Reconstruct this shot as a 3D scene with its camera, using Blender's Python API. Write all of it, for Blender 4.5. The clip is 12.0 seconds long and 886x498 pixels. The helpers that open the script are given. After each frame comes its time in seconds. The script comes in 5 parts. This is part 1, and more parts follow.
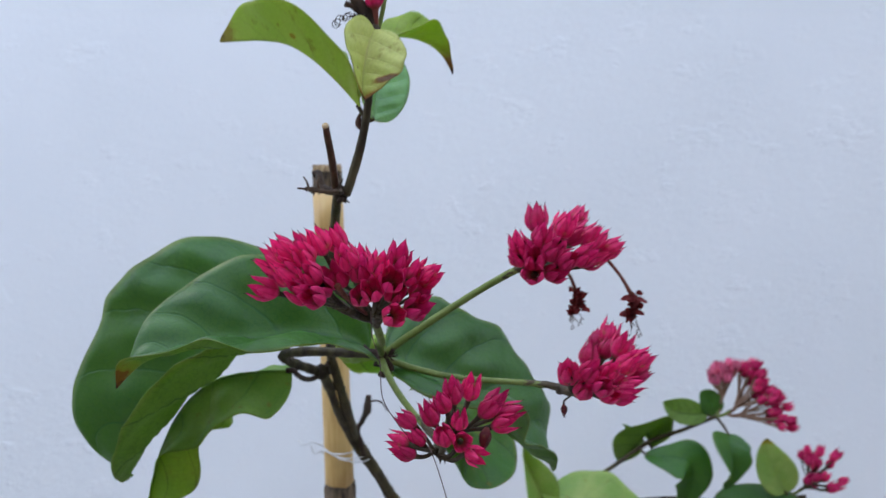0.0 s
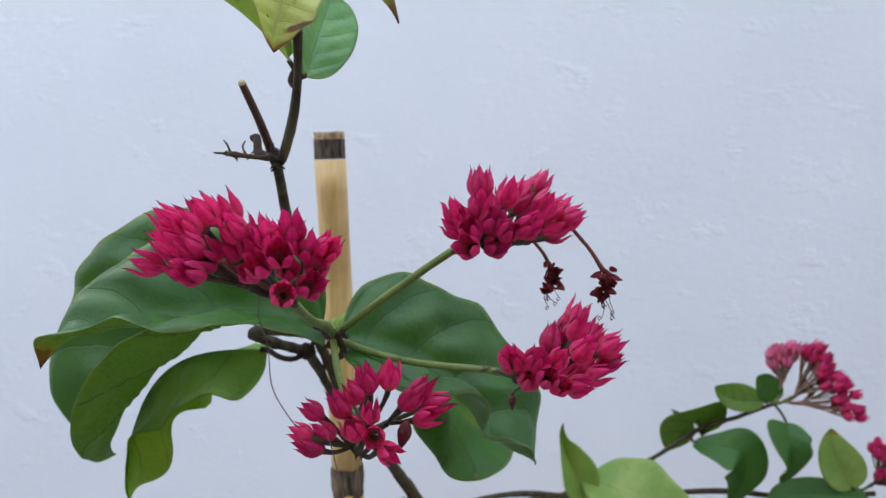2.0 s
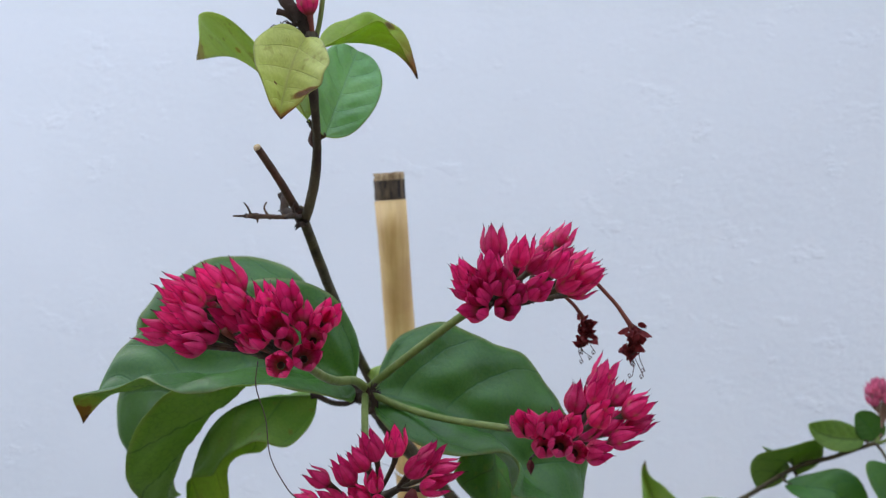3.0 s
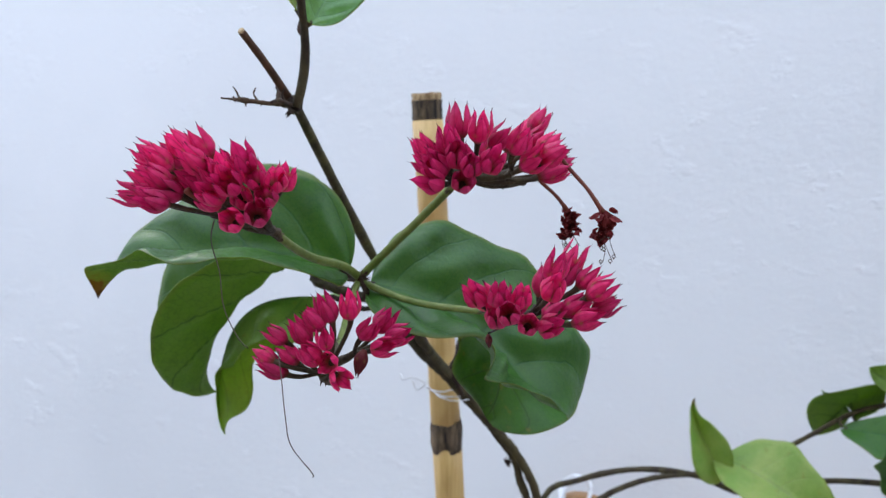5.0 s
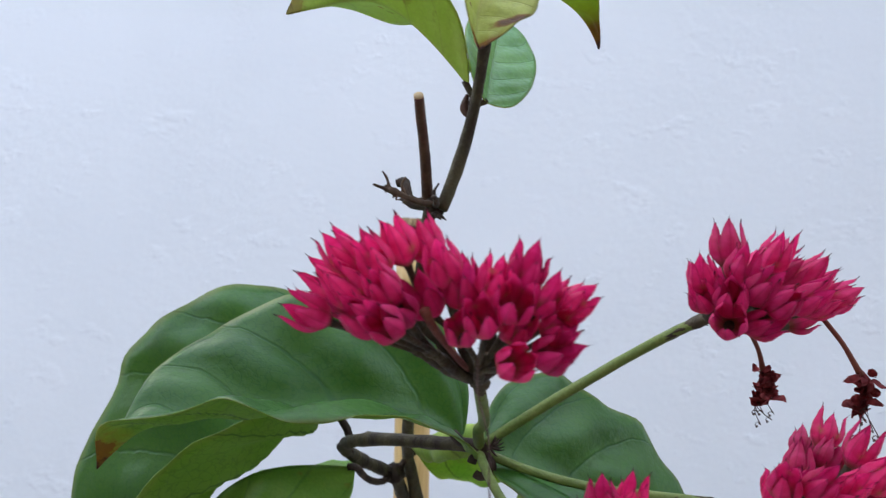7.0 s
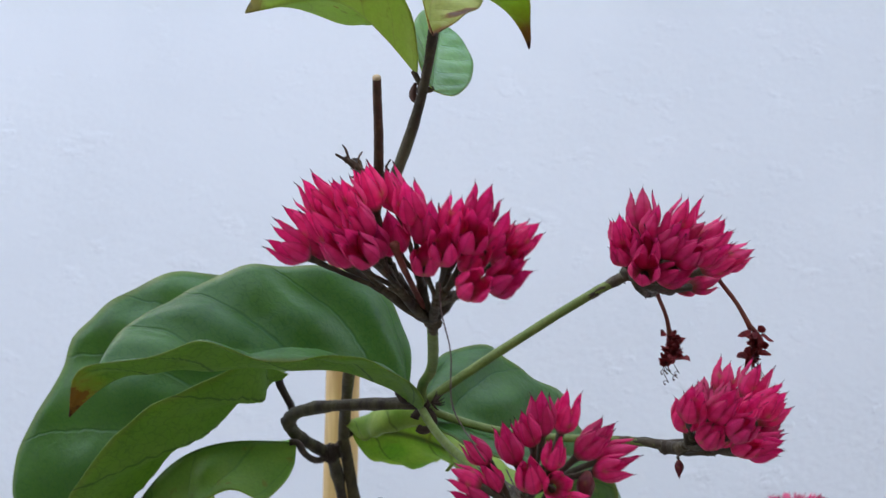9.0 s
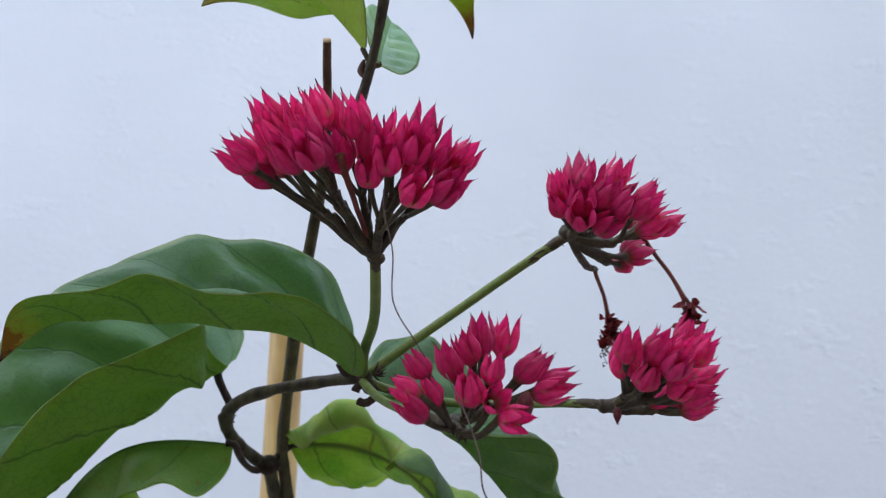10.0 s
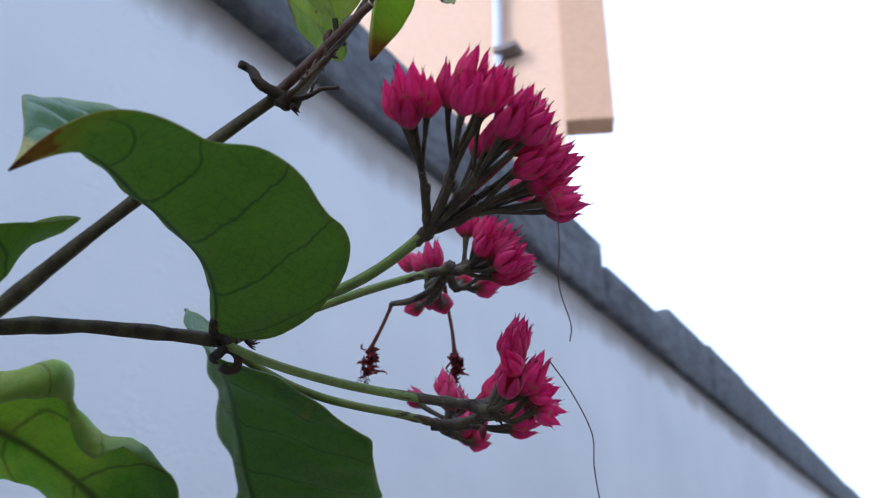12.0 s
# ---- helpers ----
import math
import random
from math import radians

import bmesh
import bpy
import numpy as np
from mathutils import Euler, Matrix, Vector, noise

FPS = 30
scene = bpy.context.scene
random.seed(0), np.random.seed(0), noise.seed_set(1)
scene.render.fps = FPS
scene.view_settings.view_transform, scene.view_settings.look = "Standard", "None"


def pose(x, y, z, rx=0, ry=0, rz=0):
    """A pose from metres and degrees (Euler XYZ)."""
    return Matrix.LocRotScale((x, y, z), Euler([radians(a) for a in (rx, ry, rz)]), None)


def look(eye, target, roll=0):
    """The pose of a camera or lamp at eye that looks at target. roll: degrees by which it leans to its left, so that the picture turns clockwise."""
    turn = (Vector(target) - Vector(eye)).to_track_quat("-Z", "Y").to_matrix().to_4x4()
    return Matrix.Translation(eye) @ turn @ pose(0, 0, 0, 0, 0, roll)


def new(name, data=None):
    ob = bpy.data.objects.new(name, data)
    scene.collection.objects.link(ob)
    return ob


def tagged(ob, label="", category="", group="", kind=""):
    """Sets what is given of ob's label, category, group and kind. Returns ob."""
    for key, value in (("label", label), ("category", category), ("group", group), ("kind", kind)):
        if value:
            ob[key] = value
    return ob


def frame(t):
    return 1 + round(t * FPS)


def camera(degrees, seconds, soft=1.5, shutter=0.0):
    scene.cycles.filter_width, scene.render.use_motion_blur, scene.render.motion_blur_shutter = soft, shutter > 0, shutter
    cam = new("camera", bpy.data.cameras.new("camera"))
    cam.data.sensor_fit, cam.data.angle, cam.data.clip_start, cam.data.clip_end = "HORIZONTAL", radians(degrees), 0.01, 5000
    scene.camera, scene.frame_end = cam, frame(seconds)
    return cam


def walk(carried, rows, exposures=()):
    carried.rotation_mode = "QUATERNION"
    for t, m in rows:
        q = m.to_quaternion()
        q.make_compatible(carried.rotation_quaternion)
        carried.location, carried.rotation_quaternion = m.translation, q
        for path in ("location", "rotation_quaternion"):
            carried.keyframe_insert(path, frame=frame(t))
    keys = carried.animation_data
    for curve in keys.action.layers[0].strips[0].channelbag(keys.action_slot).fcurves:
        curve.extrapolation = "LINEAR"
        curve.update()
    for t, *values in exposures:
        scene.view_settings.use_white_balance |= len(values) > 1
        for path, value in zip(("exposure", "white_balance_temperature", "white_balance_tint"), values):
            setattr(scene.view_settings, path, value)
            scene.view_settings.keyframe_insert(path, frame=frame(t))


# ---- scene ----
cam = camera(53.5, 12.0, soft=1.15, shutter=0.35)
cam.data.dof.use_dof = True
cam.data.dof.focus_distance = 0.24
cam.data.dof.aperture_fstop = 28.0
METRES, EYE, TILT, LEAN, TURN = 0.8, 1.3, 0.0, 0.0, 0.0
ROWS = [
    (0.0, 0.0, 0.0, 0.0, 0.0, 0.0, 0.0),
    (0.5, 0.0056, 0.0589, 0.0025, 3.08, -2.28, -0.45),
    (1.0, 0.0143, 0.0727, -0.0025, 4.36, -2.84, -0.2),
    (1.5, 0.0286, 0.0512, -0.0003, 4.81, -2.11, -0.29),
    (2.0, 0.0709, 0.0495, -0.0017, 6.78, -1.67, 0.11),
    (2.5, 0.0971, 0.0658, 0.0108, 11.07, -1.3, 1.13),
    (2.7, 0.1003, 0.0634, 0.0166, 12.42, -0.56, 1.26),
    (4.3, 0.1764, 0.0711, -0.0076, 21.12, -3.29, -0.05),
    (4.5, 0.1721, 0.0785, -0.0208, 21.43, -3.54, 0.12),
    (5.0, 0.1722, 0.0726, -0.0217, 21.9, -2.59, 0.03),
    (5.5, 0.172, 0.0491, -0.0389, 20.6, -0.8, -0.23),
    (6.0, 0.139, 0.0627, -0.0405, 16.07, 0.92, -1.19),
    (6.5, 0.04, 0.1265, -0.0231, 8.97, 3.6, -2.4),
    (6.7, 0.0096, 0.1357, -0.0235, 7.44, 5.36, -2.74),
    (8.3, -0.0473, 0.1156, -0.0547, -1.11, 11.07, -1.99),
    (8.5, -0.0444, 0.1119, -0.0512, -0.76, 10.32, -2.13),
    (9.0, -0.0297, 0.1029, -0.0616, -0.92, 10.86, -2.31),
    (9.5, -0.0198, 0.1162, -0.093, -1.49, 14.31, -2.2),
    (10.0, -0.0258, 0.1107, -0.121, -4.53, 18.78, -2.24),
    (10.5, -0.0839, 0.0835, -0.1555, -13.35, 22.36, -1.4),
    (11.0, -0.1995, 0.1292, -0.1642, -28.29, 23.87, -0.44),
    (11.5, -0.2382, 0.1795, -0.1706, -45.31, 25.12, -0.73),
    (12.0, -0.2517, 0.2509, -0.1714, -60.14, 27.25, -0.63),
]
walk(cam, [(t, pose(0, 0, EYE, TILT, LEAN, TURN) @ pose(METRES * x, METRES * y, METRES * z, 90 + pitch, roll, yaw)) for t, x, y, z, yaw, pitch, roll in ROWS],
     exposures=[(0.0, 1.22, 6300, 10), (0.5, 1.22, 6350, 10), (1.0, 1.36, 6400, 10), (1.5, 1.33, 6450, 10), (2.5, 1.22, 6500, 10), (4.5, 1.40, 6450, 10), (5.5, 1.39, 6500, 10), (6.0, 1.23, 6450, 10), (6.5, 1.34, 6500, 10), (8.5, 1.22, 6500, 10), (9.5, 1.35, 6450, 10), (10.5, 1.10, 6350, 10), (11.0, 1.14, 6200, 10), (12.0, 0.82, 5700, 10)])

# ---- world and sun: open shade under a bright hazy sky ----
world = bpy.data.worlds.new("sky")
scene.world = world
world.use_nodes = True
wn = world.node_tree
sky = wn.nodes.new("ShaderNodeTexSky")
sky.sky_type = "NISHITA"
sky.sun_disc = False
sky.sun_elevation = radians(36)
sky.sun_rotation = radians(-50)
sky.air_density = 1.0
sky.dust_density = 5.0
sky.ozone_density = 1.0
veil = wn.nodes.new("ShaderNodeMix")  # thin bright cloud over the whole sky
veil.data_type = "RGBA"
veil.inputs[0].default_value = 0.75
veil.inputs[7].default_value = (7.6, 8.9, 11.4, 1.0)
wn.links.new(sky.outputs[0], veil.inputs[6])
wn.links.new(veil.outputs[2], wn.nodes["Background"].inputs[0])
wn.nodes["Background"].inputs[1].default_value = 0.15

sun_data = bpy.data.lights.new("sun", "SUN")
sun_data.energy = 1.2
sun_data.angle = radians(15)
sun_data.color = (1.0, 0.96, 0.9)
sun = new("sun", sun_data)
sun.matrix_world = look((-6.2, 5.2 + 0.4, 5.9 + 1.2), (0, 0.4, 1.2))


# ---- materials ----
class Nodes:
    """A small builder for one node material."""

    def __init__(self, name):
        self.mat = bpy.data.materials.new(name)
        self.mat.use_nodes = True
        self.tree = self.mat.node_tree
        self.bsdf = self.tree.nodes["Principled BSDF"]
        self.out = self.tree.nodes["Material Output"]

    def add(self, kind, **values):
        node = self.tree.nodes.new(kind)
        for key, value in values.items():
            if key == "op":
                node.operation = value
            elif key == "blend":
                node.blend_type = value
            else:
                node.inputs[key.replace("_", " ")].default_value = value
        return node

    def link(self, a, b):
        self.tree.links.new(a, b)

    def math(self, op, a, b=0.0, c=None, clamp=False):
        node = self.tree.nodes.new("ShaderNodeMath")
        node.operation = op
        node.use_clamp = clamp
        for n, v in enumerate((a, b, c)):
            if v is None:
                continue
            if isinstance(v, (int, float)):
                node.inputs[n].default_value = v
            else:
                self.link(v, node.inputs[n])
        return node.outputs[0]

    def mix(self, factor, a, b, blend="MIX"):
        node = self.tree.nodes.new("ShaderNodeMix")
        node.data_type = "RGBA"
        node.blend_type = blend
        for n, v in ((0, factor), (6, a), (7, b)):
            if isinstance(v, (int, float)):
                node.inputs[n].default_value = v
            elif isinstance(v, tuple):
                node.inputs[n].default_value = (*v, 1.0)
            else:
                self.link(v, node.inputs[n])
        return node.outputs[2]

    def noise(self, vector, scale, detail=3.0, rough=0.55):
        node = self.tree.nodes.new("ShaderNodeTexNoise")
        node.inputs["Scale"].default_value = scale
        node.inputs["Detail"].default_value = detail
        node.inputs["Roughness"].default_value = rough
        if vector is not None:
            self.link(vector, node.inputs["Vector"])
        return node.outputs["Fac"]

    def ramp(self, value, *stops):
        node = self.tree.nodes.new("ShaderNodeValToRGB")
        ramp = node.color_ramp
        while len(ramp.elements) < len(stops):
            ramp.elements.new(0.5)
        for element, (place, colour) in zip(ramp.elements, stops):
            element.position = place
            element.color = (*colour, 1.0) if isinstance(colour, tuple) else (colour, colour, colour, 1.0)
        self.link(value, node.inputs[0])
        return node.outputs[0]

    def object_coords(self, scale=(1, 1, 1)):
        co = self.tree.nodes.new("ShaderNodeTexCoord")
        mp = self.tree.nodes.new("ShaderNodeMapping")
        mp.inputs["Scale"].default_value = scale
        self.link(co.outputs["Object"], mp.inputs["Vector"])
        return mp.outputs[0]

    def uv(self):
        co = self.tree.nodes.new("ShaderNodeTexCoord")
        sep = self.tree.nodes.new("ShaderNodeSeparateXYZ")
        self.link(co.outputs["UV"], sep.inputs[0])
        return co.outputs["UV"], sep.outputs[0], sep.outputs[1]

    def random(self):
        return self.tree.nodes.new("ShaderNodeObjectInfo").outputs["Random"]

    def bump(self, height, strength, distance):
        node = self.tree.nodes.new("ShaderNodeBump")
        node.inputs["Strength"].default_value = strength
        node.inputs["Distance"].default_value = distance
        self.link(height, node.inputs["Height"])
        self.link(node.outputs[0], self.bsdf.inputs["Normal"])
        return node.outputs[0]

    def translucent(self, colour, amount):
        """Lets light through a thin sheet."""
        tr = self.tree.nodes.new("ShaderNodeBsdfTranslucent")
        if isinstance(colour, tuple):
            tr.inputs[0].default_value = (*colour, 1.0)
        else:
            self.link(colour, tr.inputs[0])
        mx = self.tree.nodes.new("ShaderNodeMixShader")
        mx.inputs[0].default_value = amount
        self.link(self.bsdf.outputs[0], mx.inputs[1])
        self.link(tr.outputs[0], mx.inputs[2])
        self.link(mx.outputs[0], self.out.inputs[0])


def leaf_material(name, base, other, vein, rough, light, mark=0.16, spots=0.0, brown_tip=0.0, relief=1.0, veins=5.0, blotches=(), sere_patch=((0.30, 0.14, 0.03), (0.13, 0.035, 0.018)), far_end=None):
    n = Nodes(name)
    uv, u, v = n.uv()
    co = n.object_coords()
    across = n.math("ABSOLUTE", n.math("MULTIPLY_ADD", u, 2.0, -1.0))
    # side veins sweep forward from the midrib
    bend = n.math("MULTIPLY", n.math("POWER", across, 1.4), -0.24)
    wobble = n.math("MULTIPLY", n.math("SUBTRACT", n.noise(co, 60.0), 0.5), 0.05)
    along = n.math("MULTIPLY", n.math("ADD", n.math("ADD", v, bend), wobble), veins)
    saw = n.math("ABSOLUTE", n.math("SUBTRACT", n.math("FRACT", along), 0.5))
    side = n.math("SUBTRACT", 1.25, n.math("MULTIPLY", saw, n.math("MULTIPLY_ADD", across, 26.0, 24.0)), clamp=True)
    mid = n.math("SUBTRACT", 1.3, n.math("MULTIPLY", across, 26.0), clamp=True)
    net = n.add("ShaderNodeTexVoronoi", Scale=260.0 if relief < 0 else 380.0)
    net.feature = "DISTANCE_TO_EDGE"
    warp = n.add("ShaderNodeVectorMath", op="ADD")
    n.link(co, warp.inputs[0])
    shake = n.add("ShaderNodeTexNoise", Scale=300.0)
    n.link(co, shake.inputs["Vector"])
    part_of = n.add("ShaderNodeVectorMath", op="SCALE")
    n.link(shake.outputs["Color"], part_of.inputs[0])
    part_of.inputs["Scale"].default_value = 0.004
    n.link(part_of.outputs[0], warp.inputs[1])
    n.link(warp.outputs[0], net.inputs["Vector"])
    fine = n.math("SUBTRACT", 1.0, n.math("MULTIPLY", net.outputs["Distance"], 12.0, clamp=True), clamp=True)
    rib = n.math("MAXIMUM", n.math("MULTIPLY", side, 0.75), mid)
    patch = n.ramp(n.noise(co, 45.0, 4.0), (0.35, 0.0), (0.68, 1.0))
    colour = n.mix(patch, base, other)
    if far_end:
        colour = n.mix(n.ramp(n.math("ADD", v, n.math("MULTIPLY", n.noise(co, 60.0), 0.3)), (0.56, 0.0), (0.80, 0.95)), colour, far_end)
    grain = n.ramp(n.noise(co, 900.0, 2.0), (0.3, 0.86), (0.7, 1.1))
    colour = n.mix(0.6, colour, grain, "MULTIPLY")
    colour = n.mix(n.math("MULTIPLY", rib, mark), colour, vein)
    colour = n.mix(n.math("MULTIPLY", fine, 0.22 * mark if relief < 0 else 0.03 * mark), colour, vein)
    rim = n.math("MULTIPLY_ADD", across, 30.0, -28.6, clamp=True)
    colour = n.mix(n.math("MULTIPLY", rim, 0.4), colour, (0.26, 0.24, 0.08))
    if spots:
        if spots > 0.55:
            sere = n.ramp(n.noise(co, 48.0, 4.0, 0.6), (0.60, 0.0), (0.74, 0.8))
            colour = n.mix(n.math("MULTIPLY", sere, spots), colour, (0.30, 0.22, 0.035))
        spot = n.ramp(n.noise(co, 130.0, 3.0), (0.63, 0.0), (0.69, 1.0))
        colour = n.mix(n.math("MULTIPLY", spot, spots), colour, (0.24, 0.16, 0.03))
    for bu, bv, ru, rv in blotches:  # withered patches at a place on the blade
        du = n.math("DIVIDE", n.math("SUBTRACT", u, bu), ru)
        dv = n.math("DIVIDE", n.math("SUBTRACT", v, bv), rv)
        far = n.math("SQRT", n.math("ADD", n.math("MULTIPLY", du, du), n.math("MULTIPLY", dv, dv)))
        far = n.math("ADD", far, n.math("MULTIPLY", n.math("SUBTRACT", n.noise(co, 330.0), 0.5), 0.9))
        colour = n.mix(n.ramp(far, (0.8, 1.0), (1.15, 0.0)), colour, sere_patch[0])
        colour = n.mix(n.ramp(far, (0.55, 1.0), (0.85, 0.0)), colour, sere_patch[1])
    dead = None
    if brown_tip:
        edge = n.math("ADD", v, n.math("MULTIPLY", n.noise(co, 260.0, 5.0, 0.7), 0.14))
        b = brown_tip
        colour = n.mix(n.ramp(edge, (1.05 - 2.1 * b, 0.0), (1.05 - 0.9 * b, 0.9)), colour, (0.34, 0.28, 0.03))
        colour = n.mix(n.ramp(edge, (1.05 - 0.9 * b, 0.0), (1.05 - 0.45 * b, 1.0)), colour, (0.27, 0.12, 0.015))
        dead = n.ramp(edge, (1.05 - 1.4 * b, 0.0), (1.05 - 0.6 * b, 1.0))
        burnt = n.math("MULTIPLY_ADD", edge, 30.0, -30.0 * (1.05 - 0.25 * b), clamp=True)
        colour = n.mix(burnt, colour, (0.07, 0.02, 0.012))
    n.link(colour, n.bsdf.inputs["Base Color"])
    n.bsdf.inputs["Roughness"].default_value = rough
    n.bsdf.inputs["Specular IOR Level"].default_value = 0.36
    swell = n.math("SUBTRACT", n.math("MULTIPLY", n.noise(co, 120.0), 0.5), n.math("ADD", n.math("MULTIPLY", rib, 0.45 if relief < 0 else 0.22), n.math("MULTIPLY", fine, 0.16 if relief < 0 else 0.02)))
    height = n.math("ADD", n.math("MULTIPLY", swell, 1.0), n.math("MULTIPLY", n.noise(co, 260.0), 0.22))
    n.bump(height, 0.85 * relief, 0.0016)
    glow = n.mix(n.math("MULTIPLY_ADD", n.math("MAXIMUM", rib, n.math("MULTIPLY", fine, 0.4)), -0.42, 0.5), colour, (0.46, 0.74, 0.06))
    n.translucent(glow if dead is None else n.mix(dead, glow, colour), light)
    return n.mat


LEAF_TOP = leaf_material("leaf_upper", (0.030, 0.101, 0.016), (0.049, 0.139, 0.020), (0.11, 0.23, 0.06), 0.38, 0.3)
BROAD_TOP = leaf_material("leaf_upper_yellow_fleck", (0.030, 0.101, 0.016), (0.049, 0.139, 0.020), (0.11, 0.23, 0.06), 0.38, 0.3, blotches=((0.86, 0.84, 0.05, 0.03),), sere_patch=((0.36, 0.33, 0.03), (0.48, 0.40, 0.05)))
BROAD_UNDER = leaf_material("leaf_lower_dark", (0.060, 0.130, 0.026), (0.088, 0.162, 0.032), (0.035, 0.065, 0.014), 0.5, 0.32, mark=0.6, relief=-0.6, spots=0.3)
LEAF_UNDER = leaf_material("leaf_lower", (0.130, 0.212, 0.040), (0.168, 0.250, 0.050), (0.035, 0.065, 0.014), 0.62, 0.52, mark=0.7, relief=-0.6)
TIP_TOP = leaf_material("leaf_upper_dry_tip", (0.030, 0.101, 0.016), (0.049, 0.139, 0.020), (0.11, 0.23, 0.06), 0.38, 0.3, brown_tip=0.035)
TIP_UNDER = leaf_material("leaf_lower_dry_tip", (0.130, 0.212, 0.040), (0.168, 0.250, 0.050), (0.035, 0.065, 0.014), 0.62, 0.52, mark=0.7, brown_tip=0.065, relief=-0.6)
PALE_TOP = leaf_material("leaf_pale_upper", (0.21, 0.33, 0.075), (0.37, 0.43, 0.125), (0.36, 0.42, 0.11), 0.42, 0.34, brown_tip=0.04, spots=0.5)
PALE_UNDER = leaf_material("leaf_pale_lower", (0.40, 0.50, 0.06), (0.50, 0.56, 0.10), (0.20, 0.22, 0.05), 0.55, 0.55, spots=0.6, brown_tip=0.04, relief=-0.6, blotches=((0.62, 0.30, 0.022, 0.02), (0.36, 0.46, 0.03, 0.022), (0.70, 0.62, 0.025, 0.018)), sere_patch=((0.42, 0.28, 0.03), (0.36, 0.10, 0.02)))
POINT_TOP = leaf_material("leaf_pale_burnt_point", (0.30, 0.42, 0.055), (0.42, 0.49, 0.085), (0.36, 0.42, 0.11), 0.42, 0.48, brown_tip=0.17, spots=0.3, blotches=((0.07, 0.62, 0.07, 0.05),))
POINT_UNDER = leaf_material("leaf_pale_burnt_point_lower", (0.36, 0.45, 0.055), (0.46, 0.52, 0.085), (0.18, 0.2, 0.05), 0.55, 0.5, brown_tip=0.17, relief=-0.6, blotches=((0.07, 0.62, 0.07, 0.05),))
YELLOW_TOP = leaf_material("leaf_yellow_upper", (0.50, 0.54, 0.12), (0.60, 0.60, 0.19), (0.40, 0.40, 0.13), 0.5, 0.3, brown_tip=0.09, spots=0.5, blotches=((0.12, 0.69, 0.22, 0.11), (0.66, 0.55, 0.035, 0.02)))
YELLOW_UNDER = leaf_material("leaf_yellow_lower", (0.40, 0.42, 0.13), (0.48, 0.46, 0.18), (0.3, 0.3, 0.1), 0.6, 0.26, brown_tip=0.09, relief=-0.6)
LIME_TOP = leaf_material("leaf_lime_upper", (0.19, 0.35, 0.04), (0.50, 0.57, 0.11), (0.10, 0.13, 0.02), 0.45, 0.42, mark=0.6, spots=0.7, far_end=(0.036, 0.13, 0.018))
LIME_UNDER = leaf_material("leaf_lime_lower", (0.17, 0.33, 0.03), (0.50, 0.56, 0.08), (0.06, 0.05, 0.014), 0.55, 0.46, mark=0.75, spots=0.6, relief=-0.6, far_end=(0.075, 0.19, 0.022))
OLIVE_TOP = leaf_material("leaf_olive_upper", (0.15, 0.29, 0.045), (0.26, 0.40, 0.075), (0.07, 0.14, 0.03), 0.5, 0.42, spots=0.7)
OLIVE_UNDER = leaf_material("leaf_olive_lower", (0.25, 0.40, 0.040), (0.38, 0.50, 0.055), (0.06, 0.1, 0.02), 0.6, 0.5, mark=0.5, spots=0.3, relief=-0.6)
ROUND_TOP = leaf_material("leaf_round_upper", (0.10, 0.27, 0.07), (0.16, 0.34, 0.09), (0.24, 0.40, 0.15), 0.36, 0.25)


def calyx_material(name, body, light, tip):
    n = Nodes(name)
    uv, u, v = n.uv()
    co = n.object_coords()
    across = n.math("ABSOLUTE", n.math("MULTIPLY_ADD", u, 2.0, -1.0))
    fleck = n.ramp(n.noise(co, 380.0, 3.0), (0.3, 0.0), (0.75, 1.0))
    colour = n.mix(fleck, body, light)
    colour = n.mix(n.ramp(v, (0.05, 1.0), (0.22, 0.0)), colour, (0.20, 0.045, 0.035))
    seam = n.math("POWER", across, 6.0)
    colour = n.mix(n.math("MULTIPLY", seam, 0.75), colour, tip)
    keel = n.math("SUBTRACT", 1.0, n.math("MULTIPLY", across, 7.0, clamp=True), clamp=True)
    colour = n.mix(n.math("MULTIPLY", keel, 0.35), colour, tip)
    notch = n.math("MULTIPLY", n.math("POWER", across, 3.0), n.math("SUBTRACT", 1.0, n.math("MULTIPLY", n.math("ABSOLUTE", n.math("SUBTRACT", v, 0.37)), 9.0, clamp=True), clamp=True))
    colour = n.mix(n.math("MULTIPLY", notch, n.math("MULTIPLY", n.random(), 0.7)), colour, (0.34, 0.17, 0.05))
    colour = n.mix(n.ramp(v, (0.86, 0.0), (0.95, 1.0)), colour, (0.06, 0.008, 0.02))
    hue = n.add("ShaderNodeHueSaturation")
    n.link(colour, hue.inputs["Color"])
    n.link(n.math("MULTIPLY_ADD", n.random(), 0.42, 0.80), hue.inputs["Value"])
    n.link(hue.outputs[0], n.bsdf.inputs["Base Color"])
    n.bsdf.inputs["Roughness"].default_value = 0.5
    n.bsdf.inputs["Specular IOR Level"].default_value = 0.35
    ribs = n.add("ShaderNodeTexWave", Scale=3.0, Distortion=2.0, Detail=2.0)
    n.link(uv, ribs.inputs["Vector"])
    n.bump(n.math("ADD", ribs.outputs["Fac"], n.noise(co, 900.0)), 0.25, 0.0003)
    n.translucent(hue.outputs[0], 0.4)
    return n.mat


